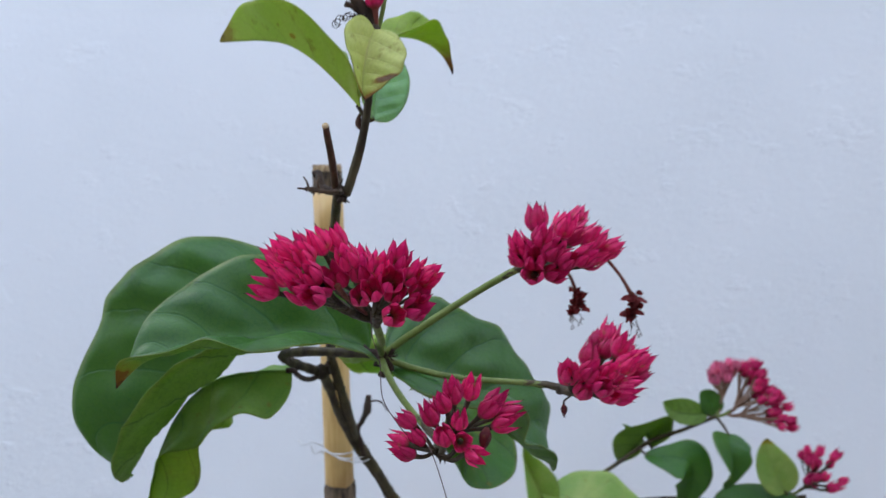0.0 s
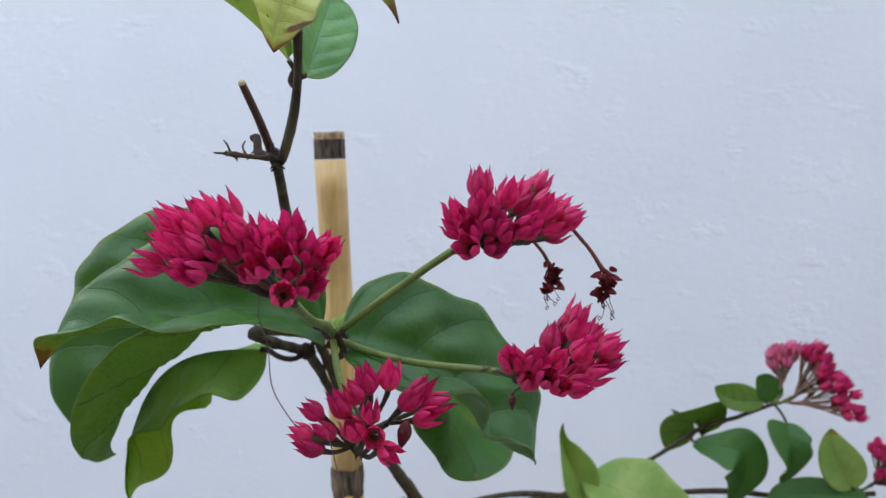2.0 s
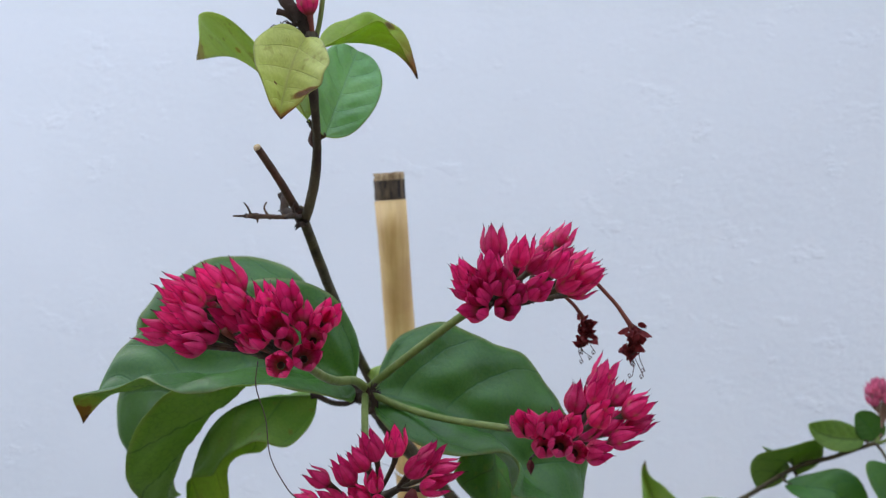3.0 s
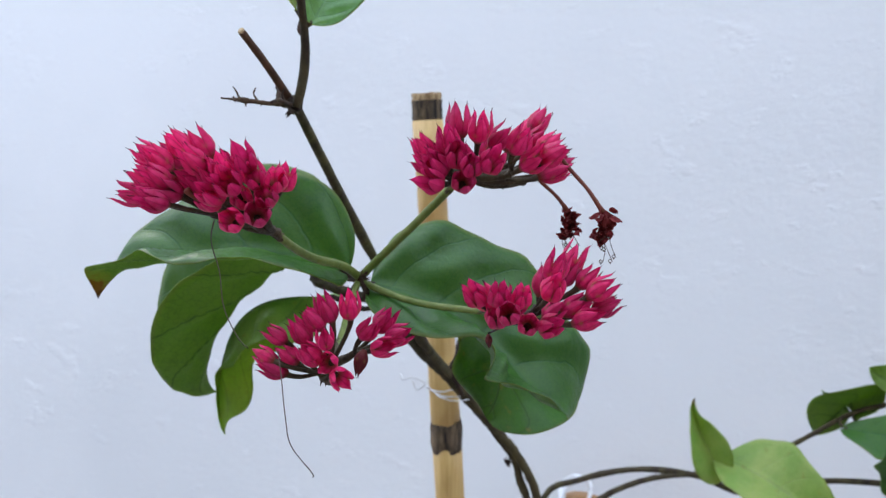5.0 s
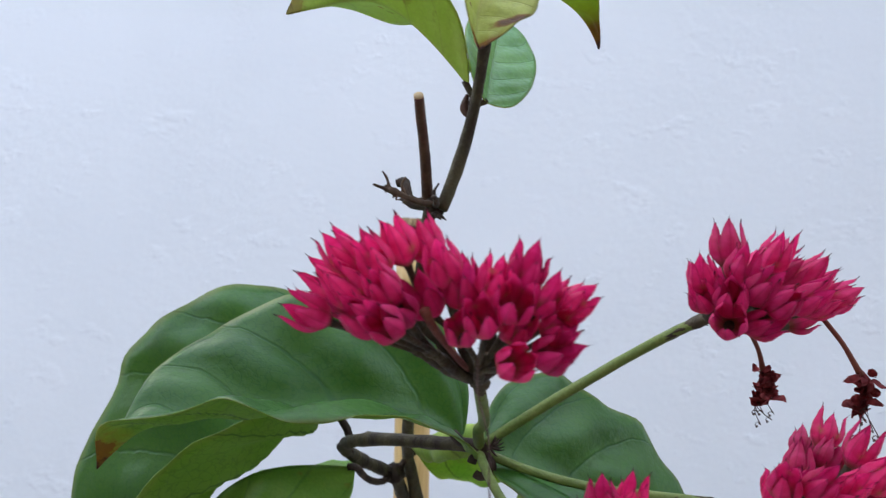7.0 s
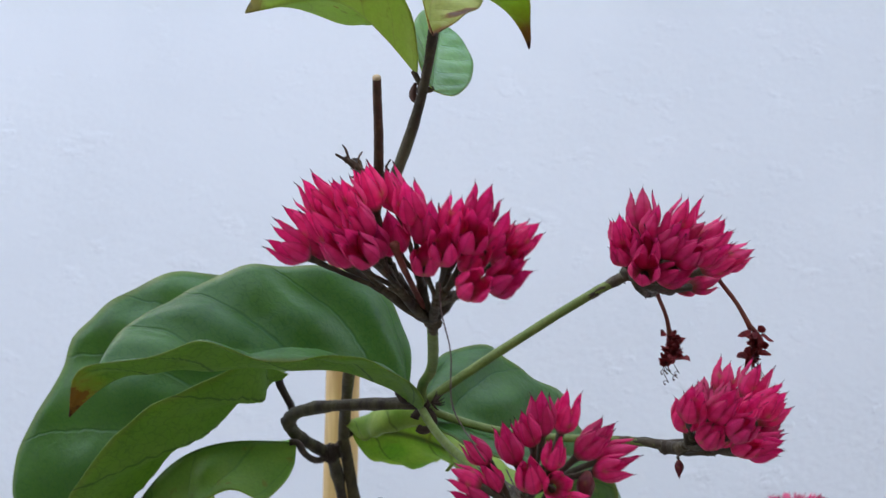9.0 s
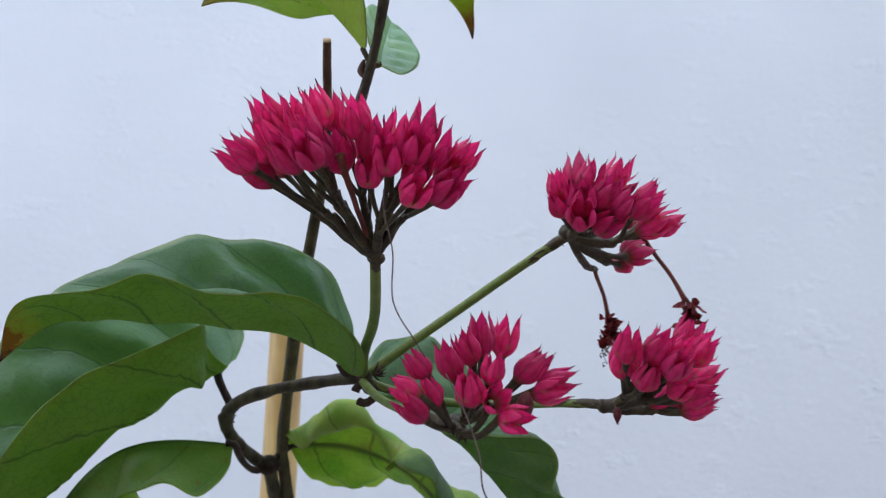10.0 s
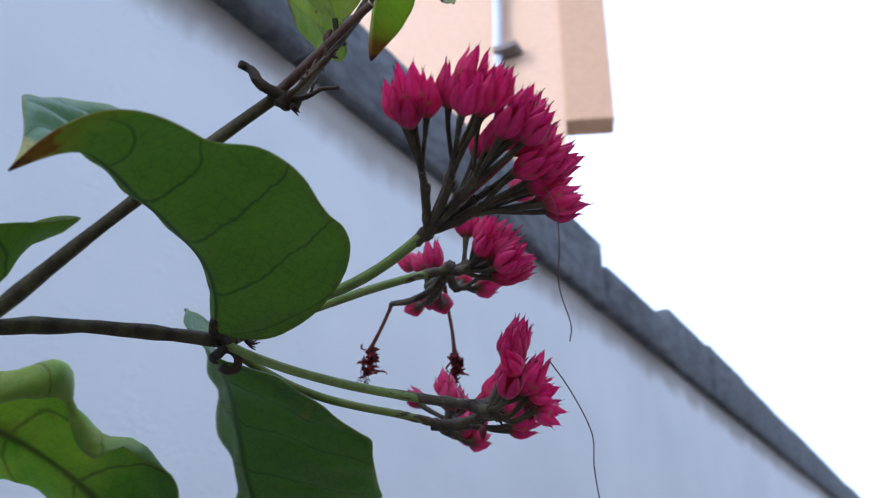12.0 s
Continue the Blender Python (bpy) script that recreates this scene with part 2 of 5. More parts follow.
CALYX = calyx_material("calyx_crimson", (0.58, 0.010, 0.095), (0.74, 0.034, 0.195), (0.27, 0.006, 0.035))
CALYX_PALE = calyx_material("calyx_pink", (0.66, 0.10, 0.22), (0.80, 0.24, 0.36), (0.5, 0.04, 0.12))
CALYX_DRY = calyx_material("calyx_withered", (0.10, 0.010, 0.016), (0.18, 0.020, 0.026), (0.09, 0.008, 0.010))


def stem_material(name, base, other, rough, scale=160.0, bump=0.5):
    n = Nodes(name)
    co = n.object_coords()
    long = n.object_coords((1, 1, 0.25))
    patch = n.ramp(n.noise(long, scale, 4.0), (0.35, 0.0), (0.65, 1.0))
    colour = n.mix(patch, base, other)
    n.link(n.mix(0.5, colour, n.ramp(n.noise(co, 1400.0, 2.0), (0.3, 0.7), (0.7, 1.15)), "MULTIPLY"), n.bsdf.inputs["Base Color"])
    n.bsdf.inputs["Roughness"].default_value = rough
    n.bsdf.inputs["Specular IOR Level"].default_value = 0.28
    n.bump(n.math("ADD", n.noise(co, 700.0, 3.0), n.noise(long, 260.0)), bump, 0.0006)
    return n.mat


STEM_GREEN = stem_material("stem_green", (0.105, 0.150, 0.028), (0.165, 0.205, 0.050), 0.5)
STEM_BROWN = stem_material("stem_brown", (0.032, 0.022, 0.013), (0.078, 0.064, 0.030), 0.7, bump=0.9)
STEM_OLIVE = stem_material("stem_olive", (0.040, 0.028, 0.014), (0.088, 0.070, 0.028), 0.65, bump=0.9)
STEM_DARK = stem_material("stem_dark", (0.022, 0.014, 0.010), (0.060, 0.036, 0.022), 0.75, bump=0.9)
STUB = stem_material("stub_bark", (0.050, 0.022, 0.014), (0.105, 0.052, 0.030), 0.6)
PEDICEL = stem_material("pedicel", (0.036, 0.024, 0.015), (0.080, 0.060, 0.030), 0.65, bump=0.9)
PEDICEL_PALE = stem_material("pedicel_pale", (0.20, 0.11, 0.075), (0.34, 0.22, 0.15), 0.6)
PEDICEL_RED = stem_material("pedicel_red", (0.13, 0.025, 0.02), (0.20, 0.06, 0.035), 0.6)
DRY_TWIG = stem_material("dry_twig", (0.050, 0.030, 0.018), (0.13, 0.080, 0.048), 0.8)
CUT_WOOD = stem_material("cut_wood", (0.42, 0.30, 0.16), (0.55, 0.42, 0.25), 0.8)
PETAL_DRY = stem_material("withered_petal", (0.15, 0.014, 0.018), (0.34, 0.045, 0.045), 0.7, scale=500.0)
CUT_CANE = stem_material("cut_cane", (0.18, 0.11, 0.055), (0.46, 0.33, 0.18), 0.85, scale=420.0, bump=1.0)


def bamboo_material(name, dark, light, stain):
    n = Nodes(name)
    fibre = n.object_coords((1, 1, 0.04))
    co = n.object_coords()
    streak = n.ramp(n.noise(fibre, 420.0, 3.0), (0.3, 0.0), (0.7, 1.0))
    colour = n.mix(streak, dark, light)
    colour = n.mix(n.ramp(n.noise(co, 24.0, 4.0), (0.45, 0.0), (0.75, 0.7)), colour, stain)
    n.link(colour, n.bsdf.inputs["Base Color"])
    n.bsdf.inputs["Roughness"].default_value = 0.42
    n.bump(n.noise(fibre, 600.0, 3.0), 0.3, 0.0006)
    return n.mat


BAMBOO = bamboo_material("bamboo", (0.50, 0.305, 0.095), (0.65, 0.44, 0.17), (0.36, 0.19, 0.06))
BAMBOO_AGED = bamboo_material("aged_bamboo", (0.42, 0.20, 0.065), (0.55, 0.32, 0.13), (0.28, 0.12, 0.04))
BAMBOO_NODE = stem_material("bamboo_node", (0.030, 0.022, 0.018), (0.20, 0.14, 0.085), 0.85, scale=240.0, bump=1.0)
SOOT = stem_material("bamboo_charred", (0.016, 0.014, 0.013), (0.16, 0.11, 0.065), 0.85, scale=260.0, bump=1.0)


def plaster_material():
    n = Nodes("painted_plaster")
    co = n.object_coords()
    flat = n.object_coords((0.8, 1, 1.1))
    blot = n.ramp(n.noise(co, 2.2, 5.0), (0.35, 0.0), (0.7, 1.0))
    colour = n.mix(blot, (0.80, 0.81, 0.82), (0.72, 0.735, 0.75))
    speck = n.ramp(n.noise(co, 60.0, 1.0), (0.83, 0.0), (0.845, 1.0))
    colour = n.mix(n.math("MULTIPLY", speck, 0.5), colour, (0.18, 0.17, 0.17))
    # grime that has run down from under the coping
    geo = n.tree.nodes.new("ShaderNodeSeparateXYZ")
    n.link(co, geo.inputs[0])
    below = n.math("SUBTRACT", n.math("MULTIPLY_ADD", geo.outputs[0], 0.066, 2.003), geo.outputs[2])
    ragged = n.math("ADD", below, n.math("MULTIPLY", n.noise(n.object_coords((1, 1, 0.35)), 9.0, 5.0), -0.11))
    run = n.ramp(ragged, (-0.01, 1.0), (0.05, 0.0))
    colour = n.mix(n.math("MULTIPLY", run, 0.7), colour, (0.27, 0.215, 0.17))
    n.link(colour, n.bsdf.inputs["Base Color"])
    n.bsdf.inputs["Roughness"].default_value = 0.75
    ridge = n.add("ShaderNodeTexVoronoi", Scale=95.0)
    n.link(flat, ridge.inputs["Vector"])
    trowel = n.ramp(n.noise(flat, 22.0, 6.0, 0.66), (0.57, 0.0), (0.64, 1.0))
    fine = n.noise(co, 230.0, 4.0, 0.65)
    height = n.math("ADD", n.math("MULTIPLY", fine, 0.45), n.math("MULTIPLY", trowel, 0.45))
    height = n.math("ADD", height, n.math("MULTIPLY", ridge.outputs["Distance"], 0.16))
    patchy = n.math("MULTIPLY", height, n.ramp(n.noise(co, 5.0, 3.0), (0.35, 0.12), (0.68, 1.0)))
    worn = n.math("MULTIPLY_ADD", n.math("MULTIPLY", n.math("MULTIPLY_ADD", geo.outputs[0], 3.0, -0.4, clamp=True), n.math("MULTIPLY_ADD", geo.outputs[2], -4.0, 6.2, clamp=True)), 1.0, 0.85)  # coarser float work low on one stretch
    n.bump(n.math("MULTIPLY", patchy, worn), 0.5, 0.003)
    return n.mat


PLASTER = plaster_material()


def concrete_material(name, a, b, dark, rough=0.85):
    n = Nodes(name)
    co = n.object_coords()
    colour = n.mix(n.ramp(n.noise(co, 9.0, 6.0), (0.35, 0.0), (0.65, 1.0)), a, b)
    colour = n.mix(n.ramp(n.noise(n.object_coords((1, 1, 2.5)), 14.0, 5.0, 0.7), (0.44, 0.0), (0.62, 0.9)), colour, dark)
    n.link(n.mix(0.5, colour, n.ramp(n.noise(co, 240.0), (0.3, 0.75), (0.7, 1.2)), "MULTIPLY"), n.bsdf.inputs["Base Color"])
    n.bsdf.inputs["Roughness"].default_value = rough
    n.bump(n.math("ADD", n.noise(co, 70.0, 6.0, 0.7), n.noise(co, 300.0)), 0.6, 0.008)
    return n.mat


COPING = concrete_material("weathered_concrete", (0.125, 0.128, 0.138), (0.185, 0.188, 0.20), (0.06, 0.062, 0.07))
PAVING = concrete_material("ground_concrete", (0.24, 0.225, 0.20), (0.33, 0.31, 0.28), (0.16, 0.148, 0.135))
SKY_BLOCKER = concrete_material("sky_blocker_grey", (0.24, 0.23, 0.21), (0.32, 0.30, 0.27), (0.16, 0.15, 0.14))
FACADE = concrete_material("facade_paint", (0.60, 0.395, 0.275), (0.63, 0.425, 0.30), (0.57, 0.365, 0.25))
HOOD = concrete_material("hood_paint", (0.53, 0.32, 0.20), (0.56, 0.345, 0.22), (0.49, 0.285, 0.17))


def plain_material(name, colour, rough, metal=0.0):
    n = Nodes(name)
    co = n.object_coords()
    n.link(n.mix(n.noise(co, 300.0), tuple(c * 0.85 for c in colour), colour), n.bsdf.inputs["Base Color"])
    n.bsdf.inputs["Roughness"].default_value = rough
    n.bsdf.inputs["Metallic"].default_value = metal
    return n.mat


WIRE = plain_material("white_tie", (0.72, 0.72, 0.72), 0.5)
PIPE = plain_material("grey_pipe", (0.50, 0.52, 0.58), 0.5)
BRACKET = plain_material("rusty_bracket", (0.14, 0.11, 0.10), 0.7)
THREAD = plain_material("dry_thread", (0.09, 0.05, 0.04), 0.8)


# ---- building blocks ----
def part(name, bm, material, parent=None, label="", smooth=True):
    """Links a bmesh as one mesh object, under a thing or a part when parent is given."""
    mesh = bpy.data.meshes.new(name)
    bm.to_mesh(mesh)
    bm.free()
    for m in material if isinstance(material, (list, tuple)) else (material,):
        mesh.materials.append(m)
    if smooth:
        for face in mesh.polygons:
            face.use_smooth = True
    ob = new(name, mesh)
    if parent is not None:
        ob.parent = parent
    if label:
        tagged(ob, label)
    return ob


def bezier(points, s):
    pts = [Vector(p) for p in points]
    while len(pts) > 1:
        pts = [a.lerp(b, s) for a, b in zip(pts, pts[1:])]
    return pts[0]


def spline(points, count):
    """A smooth run through the given points (Catmull-Rom)."""
    pts = [Vector(p) for p in points]
    ext = [pts[0] * 2 - pts[1], *pts, pts[-1] * 2 - pts[-2]]
    out = []
    for i in range(count + 1):
        s = min(i / count * (len(pts) - 1), len(pts) - 1 - 1e-6)
        k, f = int(s), s - int(s)
        a, b, c, d = ext[k:k + 4]
        out.append(0.5 * (2 * b + (c - a) * f + (2 * a - 5 * b + 4 * c - d) * f * f + (3 * b - a - 3 * c + d) * f ** 3))
    return out


def tube(bm, run, radius, sides=8, rough=0.0, seed=0.0, caps=True):
    """Sweeps a round section along a run of points; radius is a number or a function of 0..1."""
    rings, n = [], len(run)
    side = None
    for i, p in enumerate(run):
        t = (run[min(i + 1, n - 1)] - run[max(i - 1, 0)]).normalized()
        if side is None:
            side = t.orthogonal().normalized()
        side = (side - t * side.dot(t)).normalized()
        up = t.cross(side)
        r = radius(i / (n - 1)) if callable(radius) else radius
        ring = []
        for k in range(sides):
            a = 2 * math.pi * k / sides
            d = side * math.cos(a) + up * math.sin(a)
            rr = r * (1 + rough * noise.noise(p * 400 + d * 1.3 + Vector((seed, 0, 0))))
            ring.append(bm.verts.new(p + d * rr))
        rings.append(ring)
    for a, b in zip(rings, rings[1:]):
        for k in range(sides):
            bm.faces.new((a[k], a[(k + 1) % sides], b[(k + 1) % sides], b[k]))
    if caps:
        bm.faces.new(rings[0][::-1])
        bm.faces.new(rings[-1])
    return rings


def tubes(name, runs, material, parent=None, label="", sides=8, rough=0.0):
    bm = bmesh.new()
    for n, (run, radius) in enumerate(runs):
        tube(bm, run, radius, sides, rough, n * 3.1)
    return part(name, bm, material, parent, label)


def box(bm, x0, y0, z0, x1, y1, z1, bevel=0.0):
    made = bmesh.ops.create_cube(bm, size=1.0, matrix=Matrix.LocRotScale(((x0 + x1) / 2, (y0 + y1) / 2, (z0 + z1) / 2), None, (x1 - x0, y1 - y0, z1 - z0)))
    if bevel:
        edges = list({e for v in made["verts"] for e in v.link_edges})
        bmesh.ops.bevel(bm, geom=edges, offset=bevel, segments=2, affect="EDGES", profile=0.5)


def three(values, s):
    """A curve through values at the start, middle and end."""
    a, b, c = values
    return a * (1 - s) * (1 - 2 * s) + b * 4 * s * (1 - s) + c * s * (2 * s - 1)


def leaf(parent, ribs, width, left, right, materials, up=(0, 0, 1), shape=(0.42, 0.75), curl=(0.0, 0.0), wave=0.0, waves=3.0, seed=0.0, label="", rows=72, half=11, thick=0.00035, crumple=0.0, quilt=0.0016, veins=5.0, trim=((), ()), twist=(0.0, 0.0), heart=(0.0, 0.0), roll=None):
    """A leaf on a midrib curve; left and right give the angle of each half to the level at base, middle and tip.
    trim: waves of each half's width along the blade; twist: a turn of each half between base and tip; heart: lobes behind the base;
    roll: (half, angle, from, to, extra width) of a margin that is rolled over along part of the blade."""
    a, b = shape
    peak = (a / (a + b)) ** a * (b / (a + b)) ** b
    up = Vector(up)
    bm = bmesh.new()
    uvs = bm.loops.layers.uv.new("uv")
    top, low, place = [], [], {}
    for i in range(rows + 1):
        s = 0.5 - 0.5 * math.cos(math.pi * i / rows)
        s = min(max(s, 0.002), 0.998)
        m = bezier(ribs, s)
        t = (bezier(ribs, min(s + 0.01, 1)) - bezier(ribs, max(s - 0.01, 0))).normalized()
        side = t.cross(up).normalized()
        face = side.cross(t)
        w = s ** a * (1 - s) ** b / peak
        line = {0: m}
        for sign, full, angles, bend, cuts, turn, lobe in ((-1, width[0], left, curl[0], trim[0], twist[0], heart[0]), (1, width[1], right, curl[1], trim[1], twist[1], heart[1])):
            p = m.copy()
            base = three(angles, s) + turn * math.sin(2 * math.pi * s)
            full = full * max(0.05, 1 + sum(c * math.sin((n + 2) * math.pi * s) for n, c in enumerate(cuts)))
            rolled = 0.0
            if roll and roll[0] == sign and roll[2] < s < roll[3]:
                rolled = math.sin(math.pi * (s - roll[2]) / (roll[3] - roll[2])) ** 0.5
                full = full * (1 + roll[4] * rolled)
            for j in range(1, half + 1):
                u = (j - 0.5) / half
                ang = base + bend * (u - 0.5) + (roll[1] * rolled * max(0.0, u - 0.66) / 0.34 if rolled else 0.0)
                p = p + (side * (sign * math.cos(ang)) + face * math.sin(ang)) * (w * full / half)
                out = face * math.cos(ang) - side * (sign * math.sin(ang))
                ripple = wave * w * (j / half) ** 2 * math.sin(2 * math.pi * waves * s + seed + sign)
                q = p + face * ripple - t * (lobe * (j / half) * max(0.0, 1 - s / 0.3) ** 2)
                if crumple:
                    q = q + out * crumple * noise.noise(q * 70 + Vector((seed, 0, 0))) * (j / half) * w
                if quilt:
                    edge = j / half
                    saw = abs(((s - 0.24 * edge ** 1.4) * veins) % 1.0 - 0.5) * 2
                    puff = (0.5 - 0.5 * math.cos(math.pi * saw)) ** 0.75 * (1 - edge ** 4) * min(1.0, edge * 2.5) * w
                    q = q + out * quilt * (puff - 0.5 * w)
                line[sign * j] = q
        keys = range(-half, half + 1)
        normal = {}
        for k in keys:
            d = (line[min(k + 1, half)] - line[max(k - 1, -half)])
            nrm = d.cross(t)
            normal[k] = nrm.normalized() if nrm.length > 1e-9 else face
        top.append([bm.verts.new(line[k] + normal[k] * thick * 0.5) for k in keys])
        low.append([bm.verts.new(line[k] - normal[k] * thick * 0.5) for k in keys])
        for n, k in enumerate(keys):
            place[top[-1][n]] = place[low[-1][n]] = ((k / half + 1) / 2, s)

    def quad(vs, material):
        f = bm.faces.new(vs)
        f.material_index = material
        for loop in f.loops:
            loop[uvs].uv = place[loop.vert]

    for i in range(rows):
        for k in range(2 * half):
            quad((top[i][k], top[i][k + 1], top[i + 1][k + 1], top[i + 1][k]), 0)
            quad((low[i][k], low[i + 1][k], low[i + 1][k + 1], low[i][k + 1]), 1)
        for k in (0, 2 * half):
            vs = (top[i][k], top[i + 1][k], low[i + 1][k], low[i][k])
            quad(vs if k == 0 else vs[::-1], 1)
    for i in (0, rows):
        for k in range(2 * half):
            vs = (top[i][k], low[i][k], low[i][k + 1], top[i][k + 1])
            quad(vs if i == 0 else vs[::-1], 1)
    return part("leaf", bm, materials, parent, label)


def profile(stops, s):
    """Eased height of a run of (place, value) stops."""
    for (a, va), (b, vb) in zip(stops, stops[1:]):
        if s <= b:
            f = (s - a) / (b - a)
            f = f * f * (3 - 2 * f) * 0.5 + f * 0.5
            return va + (vb - va) * f
    return stops[-1][1]


CUP = ((0.0, 0.0012), (0.07, 0.0019), (0.18, 0.0031), (0.34, 0.0039), (0.52, 0.0038), (0.72, 0.0029), (0.9, 0.0020), (1.0, 0.0018))


def calyx_mesh(name, openness, plump, seed, material):
    """Five sharp triangular lobes joined into an inflated angular cup, 12 mm long, standing on z."""
    rnd = random.Random(seed)
    bm = bmesh.new()
    uvs = bm.loops.layers.uv.new("uv")
    places = [0.0, 0.06, 0.12, 0.2, 0.28, 0.36, 0.44, 0.52, 0.60, 0.68, 0.75, 0.82, 0.88, 0.92, 0.96, 1.0]
    cols = 6
    for lobe in range(5):
        mid = 2 * math.pi * lobe / 5 + rnd.uniform(-0.05, 0.05)
        long = 0.0115 * rnd.uniform(0.88, 1.08)
        lean = openness + rnd.uniform(-0.14, 0.14)
        hook = rnd.uniform(-0.0002, 0.0011)
        skew = rnd.uniform(-0.0006, 0.0006)
        join = 0.33 + rnd.uniform(-0.03, 0.04)
        out, across = Vector((math.cos(mid), math.sin(mid), 0)), Vector((-math.sin(mid), math.cos(mid), 0))
        grid, spot = [], {}
        for s in places:
            r = profile(CUP, s) * plump
            full = 0.60 * r
            r += lean * max(0.0, s - 0.30) ** 1.5 * 0.0054 + hook * max(0.0, s - 0.78) ** 2 * 16
            tip = max(0.0, (s - join) / (1.0 - join))
            w = full if tip == 0 else max(0.0022 * plump * (1 - min(tip / 0.94, 1.0) ** 1.9), 0.00017 * (1.02 - tip))
            k = w / (0.6 * r)
            line = []
            for j in range(cols + 1):
                x = j / cols * 2 - 1
                p = out * (r * (1 - 0.26 * abs(x) ** 1.5 * k) + 0.00025 * (1 - abs(x)) * min(1, 4 * s)) + across * (x * w + skew * tip * tip)
                p.z = s * long - 0.0004 * tip * x * x
                v = bm.verts.new(p)
                spot[v] = (j / cols, s)
                line.append(v)
            grid.append(line)
        for a, b in zip(grid, grid[1:]):
            for j in range(cols):
                f = bm.faces.new((a[j], a[j + 1], b[j + 1], b[j]))
                for loop in f.loops:
                    loop[uvs].uv = spot[loop.vert]
    mesh = bpy.data.meshes.new(name)
    bm.to_mesh(mesh)
    bm.free()
    mesh.materials.append(material)
    for face in mesh.polygons:
        face.use_smooth = True
    return mesh


CALYCES = [calyx_mesh("calyx", o, p, n, CALYX) for n, (o, p) in enumerate(((0.18, 0.94), (0.34, 0.92), (0.02, 0.98), (0.48, 0.95), (0.22, 0.9), (0.36, 0.98), (0.10, 0.88), (0.28, 1.02), (0.18, 0.97), (-0.05, 0.94)))]
CALYCES_PALE = [calyx_mesh("calyx", o, p, n + 20, CALYX_PALE) for n, (o, p) in enumerate(((0.2, 0.9), (0.5, 0.85)))]
CALYX_OPEN = calyx_mesh("calyx", 0.75, 1.15, 40, CALYX)
CALYX_SHUT = calyx_mesh("calyx", -0.35, 0.7, 50, CALYX_DRY)


def stand(place, axis, turn, size):
    """A pose that stands z along axis."""
    q = Vector(axis).normalized().to_track_quat("Z", "Y")
    return Matrix.LocRotScale(place, q, (size, size, size)) @ Matrix.Rotation(turn, 4, "Z")


def ragged(name, place, size, rnd, parent, material, count=3, away=None):
    """Small dry scales left at a joint."""
    bm = bmesh.new()
    for n in range(count):
        d = Vector((rnd.gauss(0, 1), rnd.gauss(0, 1), rnd.gauss(0, 1)))
        if away is not None:
            d += Vector(away) * 0.8
        d.normalize()
        long = size * rnd.uniform(0.8, 1.7)
        turn = d.orthogonal().normalized() * rnd.uniform(-0.3, 0.3) * long
        tube(bm, spline([Vector(place), Vector(place) + d * long * 0.55, Vector(place) + d * long + turn], 4), lambda s: size * (0.42 - 0.36 * s), 5, 0.4, n)
    return part(name, bm, material, parent)


def calyx_at(head, mesh, foot, axis, turn, size):
    ob = new("calyx", mesh)
    ob.parent = head
    ob.matrix_basis = stand(foot, axis, turn, size)
    return ob


def pedicel_run(head, start, foot, axis, material, thick=1.0, sag=0.55):
    bend = start.lerp(foot, sag) - axis * 0.0022
    way = [bezier((start, bend, foot - axis * 0.003, foot + axis * 0.0006), i / 10) for i in range(11)]
    tubes("pedicel", [(way, lambda s: thick * (0.00074 + 0.00012 * math.exp(-(s / 0.12) ** 2) + 0.00048 * s ** 4))], material, head, sides=8, rough=0.16)


def flower_stalk(vine, stalk, radius, label, brown=0.12):
    """The green stalk of a head, scaly and brown at its outer end."""
    run = [bezier(stalk, i / 20) for i in range(21)]
    bm = bmesh.new()
    tube(bm, run, lambda s: radius * (1.0 - 0.12 * s), 12, 0.07)
    head = part("flower_head", bm, STEM_GREEN, vine, label)
    run = [bezier(stalk, 1 - brown + brown * i / 12) for i in range(13)]
    tubes("rachis", [(run, lambda s: radius * (0.86 + 0.10 * math.sin(13 * s) * s + 0.24 * s))], PEDICEL, head, "brown scaly end of the stalk", sides=10, rough=0.35)
    return head


def bunch(feet, most=3):
    """Groups neighbouring (foot, axis) pairs."""
    left, groups = list(feet), []
    while left:
        seed = left.pop(0)
        left.sort(key=lambda q: (q[0] - seed[0]).length)
        near = [q for q in left[:most - 1] if (q[0] - seed[0]).length < 0.011]
        left = [q for q in left if q not in near]
        groups.append([seed, *near])
    return groups


